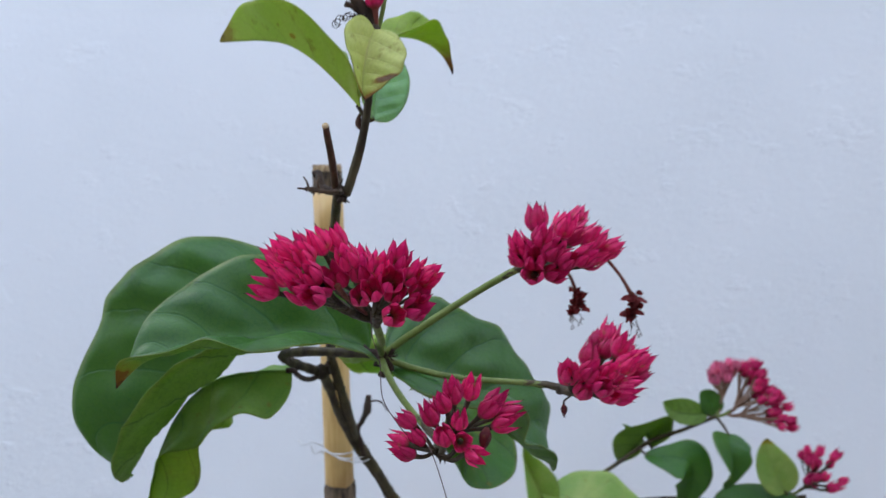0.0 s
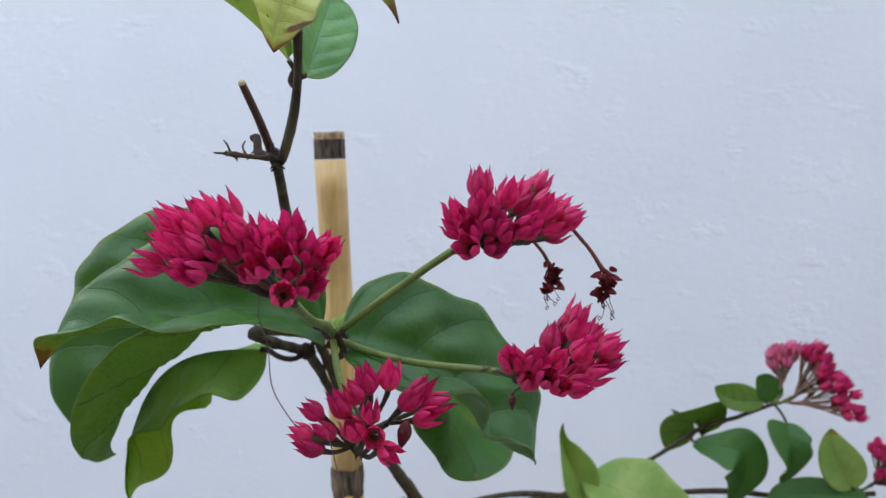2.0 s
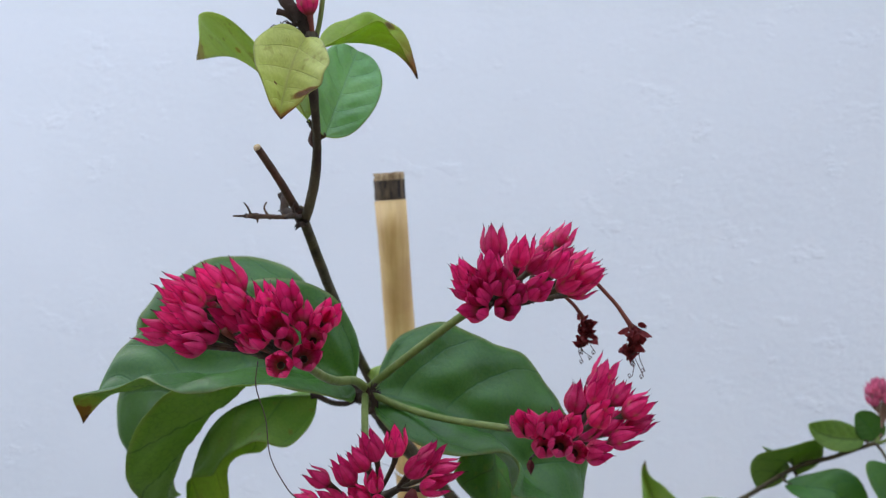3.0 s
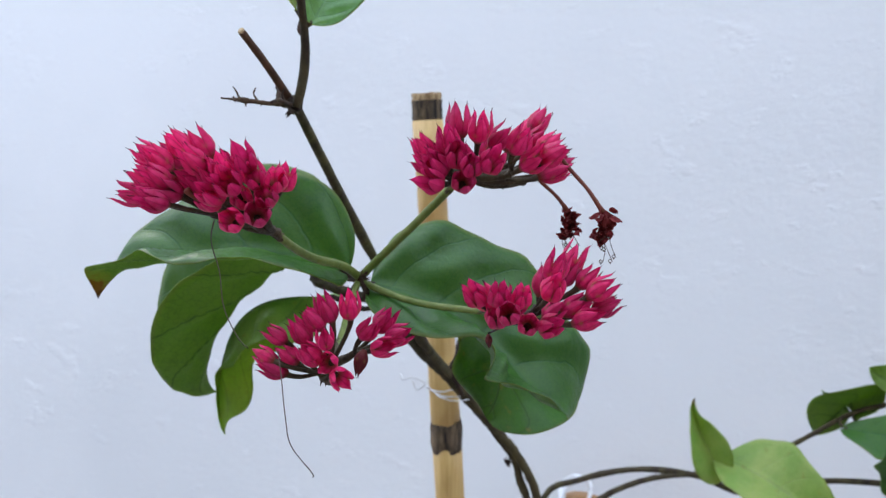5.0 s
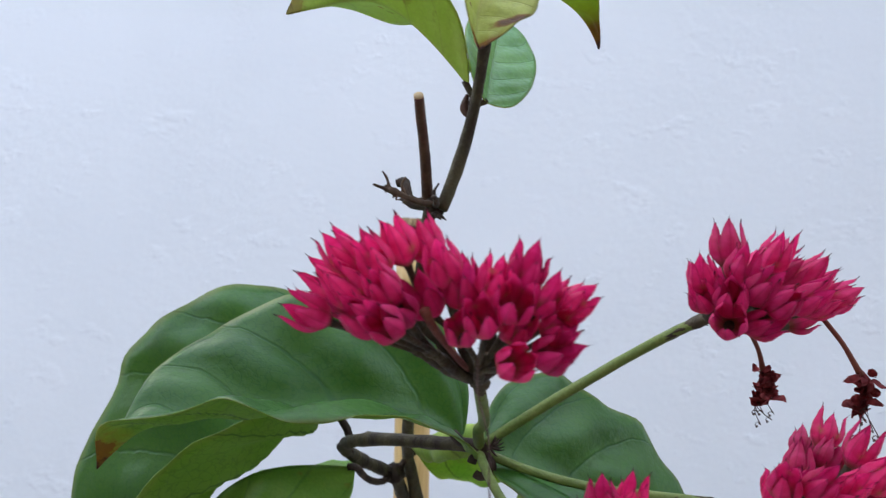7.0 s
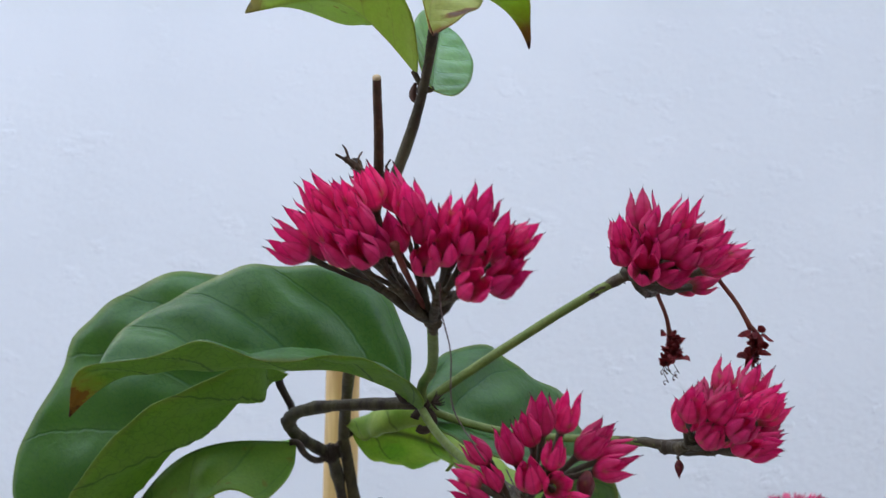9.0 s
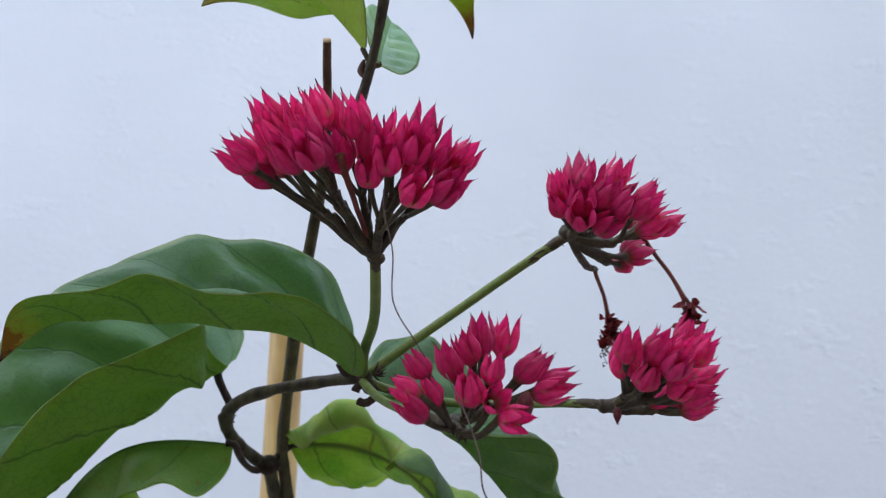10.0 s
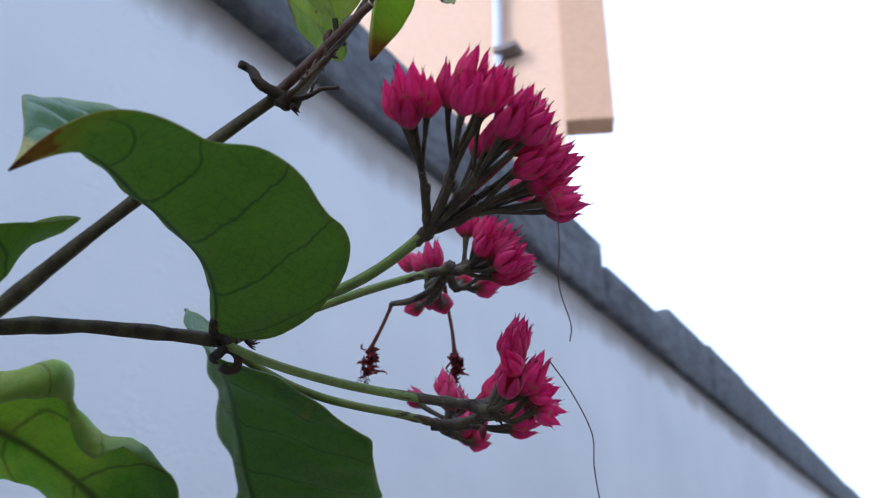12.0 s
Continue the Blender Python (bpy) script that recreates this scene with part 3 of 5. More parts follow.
def cluster(parent, stalk, hub, branches, rnd, flatten=0.5, lift=0.1, size=1.0, meshes=None, radius=0.0015, label="", pedicel=None, spread=(0, 0, 0), brown=0.12, thick=1.0, radial=None, inner=0.35, jitter=0.16):
    """A flower head: stalk points, then branches of (fork, calyx places in mm from the hub). radial: how far along its branch each bunch fans out."""
    meshes = meshes or CALYCES
    pedicel = pedicel or PEDICEL
    hub = Vector(hub)
    head = flower_stalk(parent, stalk, radius, label, brown)
    for k in range(3):
        ragged("bract", bezier(stalk, 1 - brown * 0.3 * k), radius, rnd, head, STEM_DARK, 5)
    for fork, places in branches:
        f = hub + Vector(fork) / 1000
        root_of = hub if radial is None else hub.lerp(f, radial)
        if Vector(fork).length > 0.1:
            way = spline([hub - (f - hub) * 0.15, hub.lerp(f, 0.5) + Vector((0, 0, -0.0010)), f], 10)
            tubes("branchlet", [(way, lambda s: thick * (0.0017 - 0.0004 * s + 0.0003 * math.exp(-((s - 1) / 0.15) ** 2)))], pedicel, head, sides=10, rough=0.3)
            ragged("bract", f, 0.0013 * thick, rnd, head, STEM_DARK, 3)
        feet = []
        for place in places:
            c = hub + Vector(place) / 1000
            out = c - root_of
            out.y *= flatten
            axis = (out.normalized() + Vector((rnd.uniform(-jitter, jitter), rnd.uniform(-jitter, jitter), lift + 0.75 * rnd.uniform(-jitter, jitter))) + Vector(spread)).normalized()
            feet.append((c - axis * 0.0054 * size, axis))
        for group in bunch(feet, rnd.choice((2, 3))):
            mean = sum((q[0] for q in group), Vector()) / len(group)
            way = sum((q[1] for q in group), Vector()).normalized()
            root = hub.lerp(f, rnd.uniform(inner, 1.0)) + Vector((0, 0, -0.0004))
            sub = root.lerp(mean, rnd.uniform(0.30, 0.55)) - way * 0.0018
            if len(group) > 1:
                run = spline([root, root.lerp(sub, 0.55) - way * 0.0008, sub], 8)
                tubes("branchlet", [(run, lambda s: thick * (0.0012 - 0.0002 * s + 0.00025 * math.exp(-((s - 1) / 0.2) ** 2)))], pedicel, head, sides=8, rough=0.3)
                if rnd.random() < 0.7:
                    ragged("bract", sub, 0.0011 * thick, rnd, head, STEM_DARK, 2, -way)
            start = sub if len(group) > 1 else root
            for foot, axis in group:
                big = size * rnd.uniform(0.90, 1.05)
                calyx_at(head, rnd.choice(meshes), foot, axis, rnd.uniform(0, 6.28), big)
                pedicel_run(head, start, foot, axis, pedicel, thick)
    return head


# ---- the setting ----
def slope(x):
    """Height of the wall's top under the coping."""
    return 1.998 + 0.067 * x


def build_setting():
    bm = bmesh.new()
    bmesh.ops.create_grid(bm, x_segments=2, y_segments=2, size=400.0)
    tagged(part("ground", bm, PAVING, smooth=False), "grey concrete ground at the foot of the wall", "ground", kind="structure")
    bm = bmesh.new()
    x0, x1, y0, y1 = -6.0, 16.0, 0.95, 1.13
    low = [bm.verts.new((x, y, 0.0)) for x, y in ((x0, y0), (x1, y0), (x1, y1), (x0, y1))]
    top = [bm.verts.new((v.co.x, v.co.y, slope(v.co.x))) for v in low]
    bm.faces.new(low[::-1])
    bm.faces.new(top)
    for k in range(4):
        bm.faces.new((low[k], low[(k + 1) % 4], top[(k + 1) % 4], top[k]))
    wall = tagged(part("wall_north", bm, PLASTER, smooth=False), "white painted rough plaster garden wall with grime under the coping", "wall", kind="structure")
    def stone(x, nxt, tall, rnd):
        bm = bmesh.new()
        box(bm, x + 0.004, y0 - 0.028 + rnd.uniform(-0.006, 0.006), 0.0, nxt - 0.004, y1 + 0.045, tall, 0.012)
        bmesh.ops.subdivide_edges(bm, edges=bm.edges[:], cuts=2, use_grid_fill=True)
        for v in bm.verts:
            v.co.z += slope(v.co.x) + 0.002
            v.co += Vector((0, 1, 1)) * 0.012 * noise.noise(v.co * 6)
        part("coping_stone", bm, COPING, wall)

    rnd = random.Random(9)
    for k in range(6):
        stone(-6.0 + 0.6 * k, -5.4 + 0.6 * k, rnd.uniform(0.165, 0.21), rnd)
    rnd = random.Random(4)
    x = -2.4
    edges = [0.62, 1.28, 1.95, 2.62, 3.12, 3.75]
    while x < 15:
        nxt = edges.pop(0) if edges and x < edges[0] and edges[0] - x < 0.9 else x + rnd.uniform(0.5, 0.68)
        if edges and x < edges[0] < nxt:
            nxt = edges.pop(0)
        tall = rnd.uniform(0.165, 0.21)
        if 0.55 < x < 1.9:
            tall = 0.176 if x < 1.2 else 0.203
        if x > 1.9:
            tall = 0.138 if x < 2.5 else rnd.uniform(0.205, 0.22)
        stone(x, nxt, tall, rnd)
        x = nxt


def build_sky_blocker():
    """A plain unseen wall, added behind the walker to block low sky light."""
    bm = bmesh.new()
    box(bm, -6.0, -1.6, 0.0, -0.35, -1.4, 2.6)
    # taller stretch, so that light on the vine's wall falls off towards +x
    box(bm, -0.35, -1.6, 0.0, 16.0, -1.38, 4.1)
    tagged(part("wall_south", bm, SKY_BLOCKER, smooth=False), "unseen plain dull grey wall added opposite the vine to block sky light", "wall", kind="structure")


build_setting()
build_sky_blocker()


def build_facade():
    """The upper storeys of a peach-coloured house beyond the wall."""
    house = tagged(new("house"), "peach painted house rising beyond the garden wall", "house")
    house.location = (7.0, 4.0, 0.0)

    def prism(name, outline, z0, z1, material, label=""):
        bm = bmesh.new()
        low = [bm.verts.new((x - 7.0, y - 4.0, z0)) for x, y in outline]
        top = [bm.verts.new((v.co.x, v.co.y, z1)) for v in low]
        bm.faces.new(low[::-1])
        bm.faces.new(top)
        for k in range(len(low)):
            j = (k + 1) % len(low)
            bm.faces.new((low[k], low[j], top[j], top[k]))
        bmesh.ops.bevel(bm, geom=bm.edges[:], offset=0.02, segments=2, affect="EDGES", profile=0.5)
        return part(name, bm, material, house, label, smooth=False)

    prism("wall", [(7.0, 2.91), (13.0, 6.2), (13.0, 11.0), (7.0, 11.0)], 0.0, 12.0, FACADE)
    prism("window_hood", [(6.97, 2.905), (7.176, 2.432), (7.451, 2.552), (7.245, 3.025)], 6.585, 9.0, HOOD, "orange box hood on the corner")
    bm = bmesh.new()
    tube(bm, [Vector((-0.10, -0.36, z)) for z in (0.0, 3.0, 6.0, 9.0, 12.0)], 0.055, 12)
    pipe = part("pipe", bm, PIPE, house, "grey downpipe with dark brackets")
    for z in (5.4, 6.55, 7.72, 8.9, 10.0):
        bm = bmesh.new()
        box(bm, -0.19, -0.62, z - 0.04, -0.002, -0.34, z + 0.04, 0.01)
        part("bracket", bm, BRACKET, pipe, smooth=False)
    return house


build_facade()


# ---- the bamboo cane and its tie ----
def build_cane():
    cane = tagged(new("bamboo_cane"), "tan bamboo cane with a dark node and a charred cut top", "cane")
    top, node_z = Vector((-0.0735, 0.556, 1.353)), 1.139
    low = Vector((-0.067, 0.573, 1.139))
    step = (low - top) / (low.z - top.z)
    foot = top + step * (0.0 - top.z)
    cane.location = foot

    def at(z):
        return top + step * (z - top.z) - foot

    R = 0.0092
    joints = [0.0, 0.28, 0.56, 0.85, node_z, 1.3370]
    for a, b in zip(joints, joints[1:]):
        run = [at(a + (b - a) * i / 10) for i in range(11)]
        bm = bmesh.new()
        tube(bm, run, lambda s: R * (1 + 0.05 * (2 * s - 1) ** 6), 24, 0.02, a)
        part("culm", bm, BAMBOO, cane)
    for z in joints[1:-1]:
        bm = bmesh.new()
        tube(bm, [at(z + d) for d in (-0.011, -0.008, -0.004, 0.0, 0.004, 0.008, 0.010)], lambda s: R * (1.03 + 0.09 * math.sin(math.pi * s)), 24, 0.10, z)
        part("node_ring", bm, BAMBOO_NODE, cane, "dark rough node ring")
    # charred band and the open cut end
    bm = bmesh.new()
    run = [at(z) for z in (1.3373, 1.3400, 1.3430, 1.3465, 1.3490)]
    tube(bm, run, R * 1.02, 24, 0.05, 5.0, caps=False)
    part("charred_band", bm, SOOT, cane, "charred black band under the cut")
    bm = bmesh.new()
    outer = [at(z) for z in (1.3490, 1.3510, 1.3532)]
    rings = tube(bm, outer, R * 1.0, 24, 0.12, 7.0, caps=False)
    for v in rings[-1]:
        v.co.z += 0.0016 * noise.noise(v.co * 300)
    inner = tube(bm, [at(1.3532), at(1.345)], R * 0.62, 24, 0.05, 8.0, caps=False)
    for k in range(24):
        bm.faces.new((rings[-1][k], rings[-1][(k + 1) % 24], inner[0][(k + 1) % 24], inner[0][k]))
    bm.faces.new(inner[-1])
    part("cut_end", bm, CUT_CANE, cane, "rough brown hollow cut end")
    return at, foot


cane_at, cane_foot = build_cane()


def build_tie():
    """White plastic tie that holds the stem to the cane."""
    tie = tagged(new("plant_tie"), "thin white wire tie round cane and stem", "tie")
    centre = cane_at(1.172) + cane_foot
    tie.location = centre
    rnd = random.Random(3)
    runs = []
    for n in range(3):
        run = []
        for i in range(33):
            a = 2 * math.pi * i / 32
            r = 0.0104 + 0.0138 * max(0.0, math.cos(a + 0.55)) ** 3
            run.append(Vector((r * math.cos(a), r * 0.95 * math.sin(a), 0.002 * n - 0.004 + 0.0025 * math.sin(a * 2 + n) + rnd.uniform(-0.0004, 0.0004))))
        runs.append((run, 0.0004))
    tubes("loop", runs, WIRE, tie, sides=6)
    ends = [(spline([(-0.008, -0.010, 0.002), (-0.015, -0.014, 0.006), (-0.021, -0.014, 0.004), (-0.024, -0.013, 0.007)], 14), 0.0006),
            (spline([(-0.008, -0.010, 0.001), (-0.013, -0.012, -0.002), (-0.016, -0.012, 0.003)], 10), 0.0006)]
    tubes("loose_end", ends, WIRE, tie, sides=6)


build_tie()


# ---- the flowering vine in front ----
JUNC = (-0.0258, 0.3745, 1.2548)
MAIN = [(-0.0416, 0.3499, 1.3248), (-0.0603, 0.4448, 1.2677), (-0.0726, 0.534, 1.201), (-0.0623, 0.6287, 1.1417), (-0.0528, 0.7104, 1.064)]


def build_vine():
    vine = tagged(new("flowering_vine"), "climbing glory bower with crimson flower heads and large green leaves", "flowering vine")
    rnd = random.Random(11)
    # woody stems
    upper = [bezier(MAIN, i / 40) for i in range(15)]
    main = upper + spline([upper[-1], (-0.0587, 0.494, 1.2245), (-0.0562, 0.508, 1.2094), (-0.0553, 0.530, 1.1942), (-0.0545, 0.551, 1.1808), (-0.0485, 0.561, 1.1684), (-0.0410, 0.575, 1.1520), (-0.0350, 0.591, 1.1362), (-0.0282, 0.601, 1.1222), (-0.0207, 0.607, 1.1053), (-0.0180, 0.612, 1.0910), (-0.0150, 0.625, 1.0500), (-0.0100, 0.650, 0.85), (-0.0100, 0.680, 0.45), (-0.0100, 0.690, 0.0)], 90)[1:]
    run = main
    bm = bmesh.new()
    tube(bm, run, lambda s: 0.0018 + 0.0010 * min(1.0, s * 5.0) + 0.0004 * math.exp(-((s % 0.17 - 0.085) / 0.012) ** 2), 14, 0.22)
    part("stem", bm, STEM_OLIVE, vine, "olive brown woody main stem")
    kink = [(-0.0258, 0.3755, 1.2549), (-0.0584, 0.397, 1.2541), (-0.0855, 0.4184, 1.253), (-0.0881, 0.4506, 1.2437), (-0.066, 0.4773, 1.233)]
    run = [bezier(kink, i / 30) for i in range(31)]
    bm = bmesh.new()
    tube(bm, run, lambda s: 0.0019 + 0.0007 * s + 0.0004 * math.exp(-((s - 0.62) / 0.08) ** 2) + 0.0003 * math.exp(-((s % 0.24 - 0.12) / 0.02) ** 2), 14, 0.28, 2.0)
    part("side_stem", bm, [STEM_BROWN], vine, "kinked dark side stem")
    # a second strand that runs down beside the main stem
    strand = spline([(-0.0655, 0.4765, 1.2335), (-0.0632, 0.492, 1.2215), (-0.0612, 0.508, 1.2070), (-0.0582, 0.531, 1.1920), (-0.0562, 0.550, 1.1790), (-0.0500, 0.563, 1.1660), (-0.0428, 0.577, 1.1500), (-0.0370, 0.593, 1.1340), (-0.0312, 0.603, 1.1195), (-0.0285, 0.607, 1.1046), (-0.0252, 0.612, 1.0900), (-0.0210, 0.625, 1.0500), (-0.0170, 0.655, 0.85), (-0.0170, 0.685, 0.45), (-0.0170, 0.695, 0.0)], 90)
    tubes("side_stem", [(strand, lambda s: 0.0025 + 0.0003 * math.sin(40 * s))], STEM_BROWN, vine, "dark strand beside the main stem", sides=12, rough=0.28)
    ragged("dry_scale", (-0.0350, 0.601, 1.1165), 0.0034, rnd, vine, STEM_DARK, 5)
    top = [(-0.0384, 0.3475, 1.3212), (-0.0333, 0.3494, 1.3374), (-0.0281, 0.34, 1.3494), (-0.0277, 0.3289, 1.3619), (-0.0256, 0.3255, 1.3792)]
    run = [bezier(top, i / 24) for i in range(25)] + [Vector((-0.0255, 0.3250, 1.3830))]
    bm = bmesh.new()
    tube(bm, run, lambda s: 0.0017 + 0.0002 * math.sin(9 * s), 12, 0.10, 4.0)
    part("upper_stem", bm, STEM_BROWN, vine, "brown upright upper stem")
    stub = [(-0.0428, 0.3530, 1.3225), (-0.0428, 0.3463, 1.3272), (-0.042, 0.3372, 1.3333), (-0.0427, 0.3281, 1.3392), (-0.0426, 0.3186, 1.3446)]
    run = [bezier(stub, i / 16) for i in range(17)]
    bm = bmesh.new()
    tube(bm, run, lambda s: 0.0013 + 0.0004 * (1 - s), 12, 0.08, 5.0)
    cut = part("pruned_stub", bm, STUB, vine, "dark pruned stub with a pale cut face")
    way = (run[-1] - run[-2]).normalized()
    bm = bmesh.new()
    tube(bm, [run[-1] - way * 0.0002, run[-1] + way * 0.0003], 0.00128, 12)
    part("cut_face", bm, CUT_WOOD, cut)
    bend = bezier(kink, 0.60)
    # knuckles at the forks
    for place, size in (((-0.0405, 0.350, 1.3225), 0.0030), (JUNC, 0.0027), ((-0.0655, 0.4765, 1.2335), 0.0042), ((-0.0300, 0.3405, 1.3503), 0.0019), ((-0.0255, 0.3262, 1.3815), 0.0024), (tuple(bend), 0.0027)):
        bm = bmesh.new()
        bmesh.ops.create_icosphere(bm, subdivisions=3, radius=size)
        for v in bm.verts:
            v.co = v.co * (1 + 0.35 * noise.noise(v.co * 520 + Vector(place) * 90)) + Vector(place)
        part("knuckle", bm, STEM_DARK, vine)
    # dark stipule scars and a dry tuft round the main joint
    joint = Vector(JUNC)
    for n in range(9):
        d = Vector((rnd.uniform(0.3, 1.0), rnd.uniform(-0.7, 0.2), rnd.uniform(-0.7, 0.8))).normalized()
        a = joint + Vector((0.003, -0.004, 0.0005))
        tubes("dry_tuft", [(spline([a, a + d * 0.0025, a + d * 0.0042 + Vector((0, 0, 0.0006))], 6), lambda s: 0.0004 * (1.3 - s))], STEM_DARK, vine, sides=5)
    ring = [joint + Vector((0.0005 + 0.0032 * math.cos(a), -0.0005 - 0.001 * math.cos(a), -0.0052 + 0.0032 * math.sin(a))) for a in (5.2 * i / 16 - 2.2 for i in range(17))]
    tubes("leaf_scar", [(ring, 0.0014)], STEM_DARK, vine, sides=8, rough=0.25)
    ragged("dry_scale", bend, 0.0030, rnd, vine, STEM_DARK, 5)
    ragged("dry_scale", (-0.0655, 0.4765, 1.2335), 0.0042, rnd, vine, STEM_DARK, 6)
    # dried twigs at the upper fork
    node = Vector((-0.0408, 0.349, 1.3228))
    def off(*mm):
        return node + Vector(mm) / 1000

    twigs = [([(0, 0, 0), (-4, -9, -0.8), (-8, -19, -0.6), (-12.2, -28.3, -0.6)], lambda s: 0.0011 * (1 - 0.72 * s) + 0.0006 * math.exp(-((s - 0.70) / 0.10) ** 2), DRY_TWIG),
             ([(-6, -14, -0.6), (-7, -15.5, 2.2), (-6, -15.5, 4.4)], lambda s: 0.0005 * (1 - 0.6 * s), DRY_TWIG),
             ([(-9, -21, -0.6), (-10, -22, 2.4), (-11.2, -22.5, 4.2)], lambda s: 0.0005 * (1 - 0.6 * s), DRY_TWIG),
             ([(0.5, -1, -0.5), (1.5, -7, -0.8), (1.4, -12, -0.2), (2, -18, -1.5)], lambda s: 0.0010 - 0.0005 * s, STEM_DARK),
             ([(1.5, -8, -0.6), (1.0, -9, 2.0), (2.2, -9.5, 4.2)], lambda s: 0.0006 - 0.0003 * s, STEM_DARK),
             ([(0, 0, 0), (-4.5, 2, 0.6), (-8, 4, 2), (-9, 6, 6), (-9.8, 7.9, 7.9), (-12.0, 8.6, 7.6)], lambda s: 0.0020 - 0.0007 * s, STEM_DARK)]
    for points, radius, material in twigs:
        tubes("dry_twig", [(spline([off(*q) for q in points], 16), radius)], material, vine, sides=7, rough=0.35)
    for q in ((-5, -12, -0.6), (-8, -19, -0.4), (-10, -24, -0.5)):
        ragged("dry_scale", off(*q), 0.0018, rnd, vine, DRY_TWIG, 3)
    ragged("dry_scale", off(-8, 4, 2), 0.0019, rnd, vine, STEM_DARK, 4)
    ragged("dry_scale", off(1, -2, -3), 0.0022, rnd, vine, STEM_DARK, 5)
    # a dead twig standing beside the main stem
    dead = spline([(-0.0500, 0.556, 1.1700), (-0.0508, 0.551, 1.1765), (-0.0534, 0.547, 1.1865), (-0.0500, 0.546, 1.1935), (-0.0470, 0.545, 1.2005), (-0.0463, 0.545, 1.2093)], 30)
    tubes("dead_twig", [(dead, lambda s: 0.0017 + 0.0011 * math.exp(-((s - 0.82) / 0.10) ** 2))], STEM_DARK, vine, "dead twig with a blunt tip", sides=9, rough=0.35)
    tubes("dry_thread", [(spline([(-0.0462, 0.544, 1.2050), (-0.0420, 0.544, 1.2062), (-0.0377, 0.543, 1.2050), (-0.0340, 0.540, 1.2004)], 16), lambda s: 0.0008 - 0.0004 * s)], STEM_DARK, vine, sides=6, rough=0.2)
    # what goes on above the top joint: two thick forks, a bud on its stalk, dry curls
    knot = Vector((-0.0255, 0.3262, 1.3815))
    for pts, r0, r1 in ((((0, 0, 0), (-0.004, -0.002, 0.007), (-0.009, -0.003, 0.014), (-0.012, -0.003, 0.024)), 0.0021, 0.0023), (((-0.001, 0, 0.001), (-0.0015, -0.002, 0.008), (-0.001, -0.003, 0.015), (-0.002, -0.004, 0.028)), 0.0017, 0.0016), (((-0.003, -0.001, 0.005), (-0.0075, -0.003, 0.0075), (-0.0105, -0.004, 0.0085)), 0.0014, 0.0010)):
        tubes("top_fork", [(spline([knot + Vector(p) for p in pts], 14), lambda s, a=r0, b=r1: a + (b - a) * s)], STEM_DARK, vine, sides=10, rough=0.3)
    bud_axis = Vector((-0.12, -0.15, 1)).normalized()
    foot = knot + Vector((0.0006, -0.0025, 0.0065))
    pedicel_run(vine, knot + Vector((0.0008, -0.001, 0.0)), foot, bud_axis, PEDICEL_RED, 1.1)
    calyx_at(vine, CALYCES[2], foot, bud_axis, 0.7, 0.95)
    tubes("leaf_stalk", [(spline([knot + Vector((0.0012, 0.001, 0)), knot + Vector((0.0028, 0.001, 0.006)), knot + Vector((0.0040, 0.001, 0.014))], 8), 0.0009)], STEM_GREEN, vine, sides=8)
    for n in range(7):
        a = knot + Vector((-0.0095 - 0.0008 * n, -0.002 + rnd.uniform(-0.002, 0.002), 0.0055 - 0.0006 * n))
        k0, size = rnd.uniform(0, 6.28), rnd.uniform(0.0008, 0.0018)
        curl = [a + Vector((size * math.cos(k0 + k * 0.8), 0.0004 * k, size * math.sin(k0 + k * 0.8))) for k in range(8)]
        tubes("dry_curl", [(spline(curl, 30), 0.00017)], STEM_DARK, vine, sides=5)
    for n in range(4):
        ragged("dry_scale", knot + Vector((-0.004 - 0.0012 * n, -0.002, 0.003 + rnd.uniform(-0.001, 0.002))), 0.0022, rnd, vine, STEM_DARK, 4)
    # leaves
    green, dry = (LEAF_TOP, LEAF_UNDER), (TIP_TOP, TIP_UNDER)
    leaf(vine, [(-0.0317, 0.3748, 1.2561), (-0.0517, 0.3502, 1.2790), (-0.1084, 0.3504, 1.2490), (-0.1011, 0.3289, 1.2732), (-0.1249, 0.3356, 1.2464)],
         (0.0410, 0.0383), (-0.4030, 0.1304, 0.6611), (1.3835, 0.9341, 0.8573), dry, shape=(0.5535, 1.0655), curl=(-0.0000, 0.0000), wave=0.0022, waves=2.2, seed=0.4, quilt=0.0044, crumple=0.004, trim=((-0.0152, 0.0787, -0.0817, 0.0828, -0.0466), (0.0140, 0.0531, 0.0384, -0.0128, 0.0103)), twist=(0.1908, 0.1006), label="folded green leaf with a brown dry tip")
    leaf(vine, [(-0.0828, 0.4288, 1.2636), (-0.0984, 0.4355, 1.2635), (-0.1168, 0.3975, 1.2461), (-0.1689, 0.4475, 1.1904), (-0.1644, 0.4673, 1.1797)],
         (0.0569, 0.0749), (0.1709, -0.0788, -1.5786), (0.9282, 1.6117, 2.9629), green, shape=(0.5414, 1.2316), curl=(1.4740, 0.0929), wave=0.0015, waves=2.6, seed=2.0, quilt=0.0065, crumple=0.004, trim=((0.0459, 0.0053, 0.0631, 0.0161, 0.0242), (-0.2701, 0.1607, -0.1199, 0.0950, -0.0134)), twist=(0.0252, 0.0704), heart=(0.0078, 0.0048), label="large drooping dark green leaf")
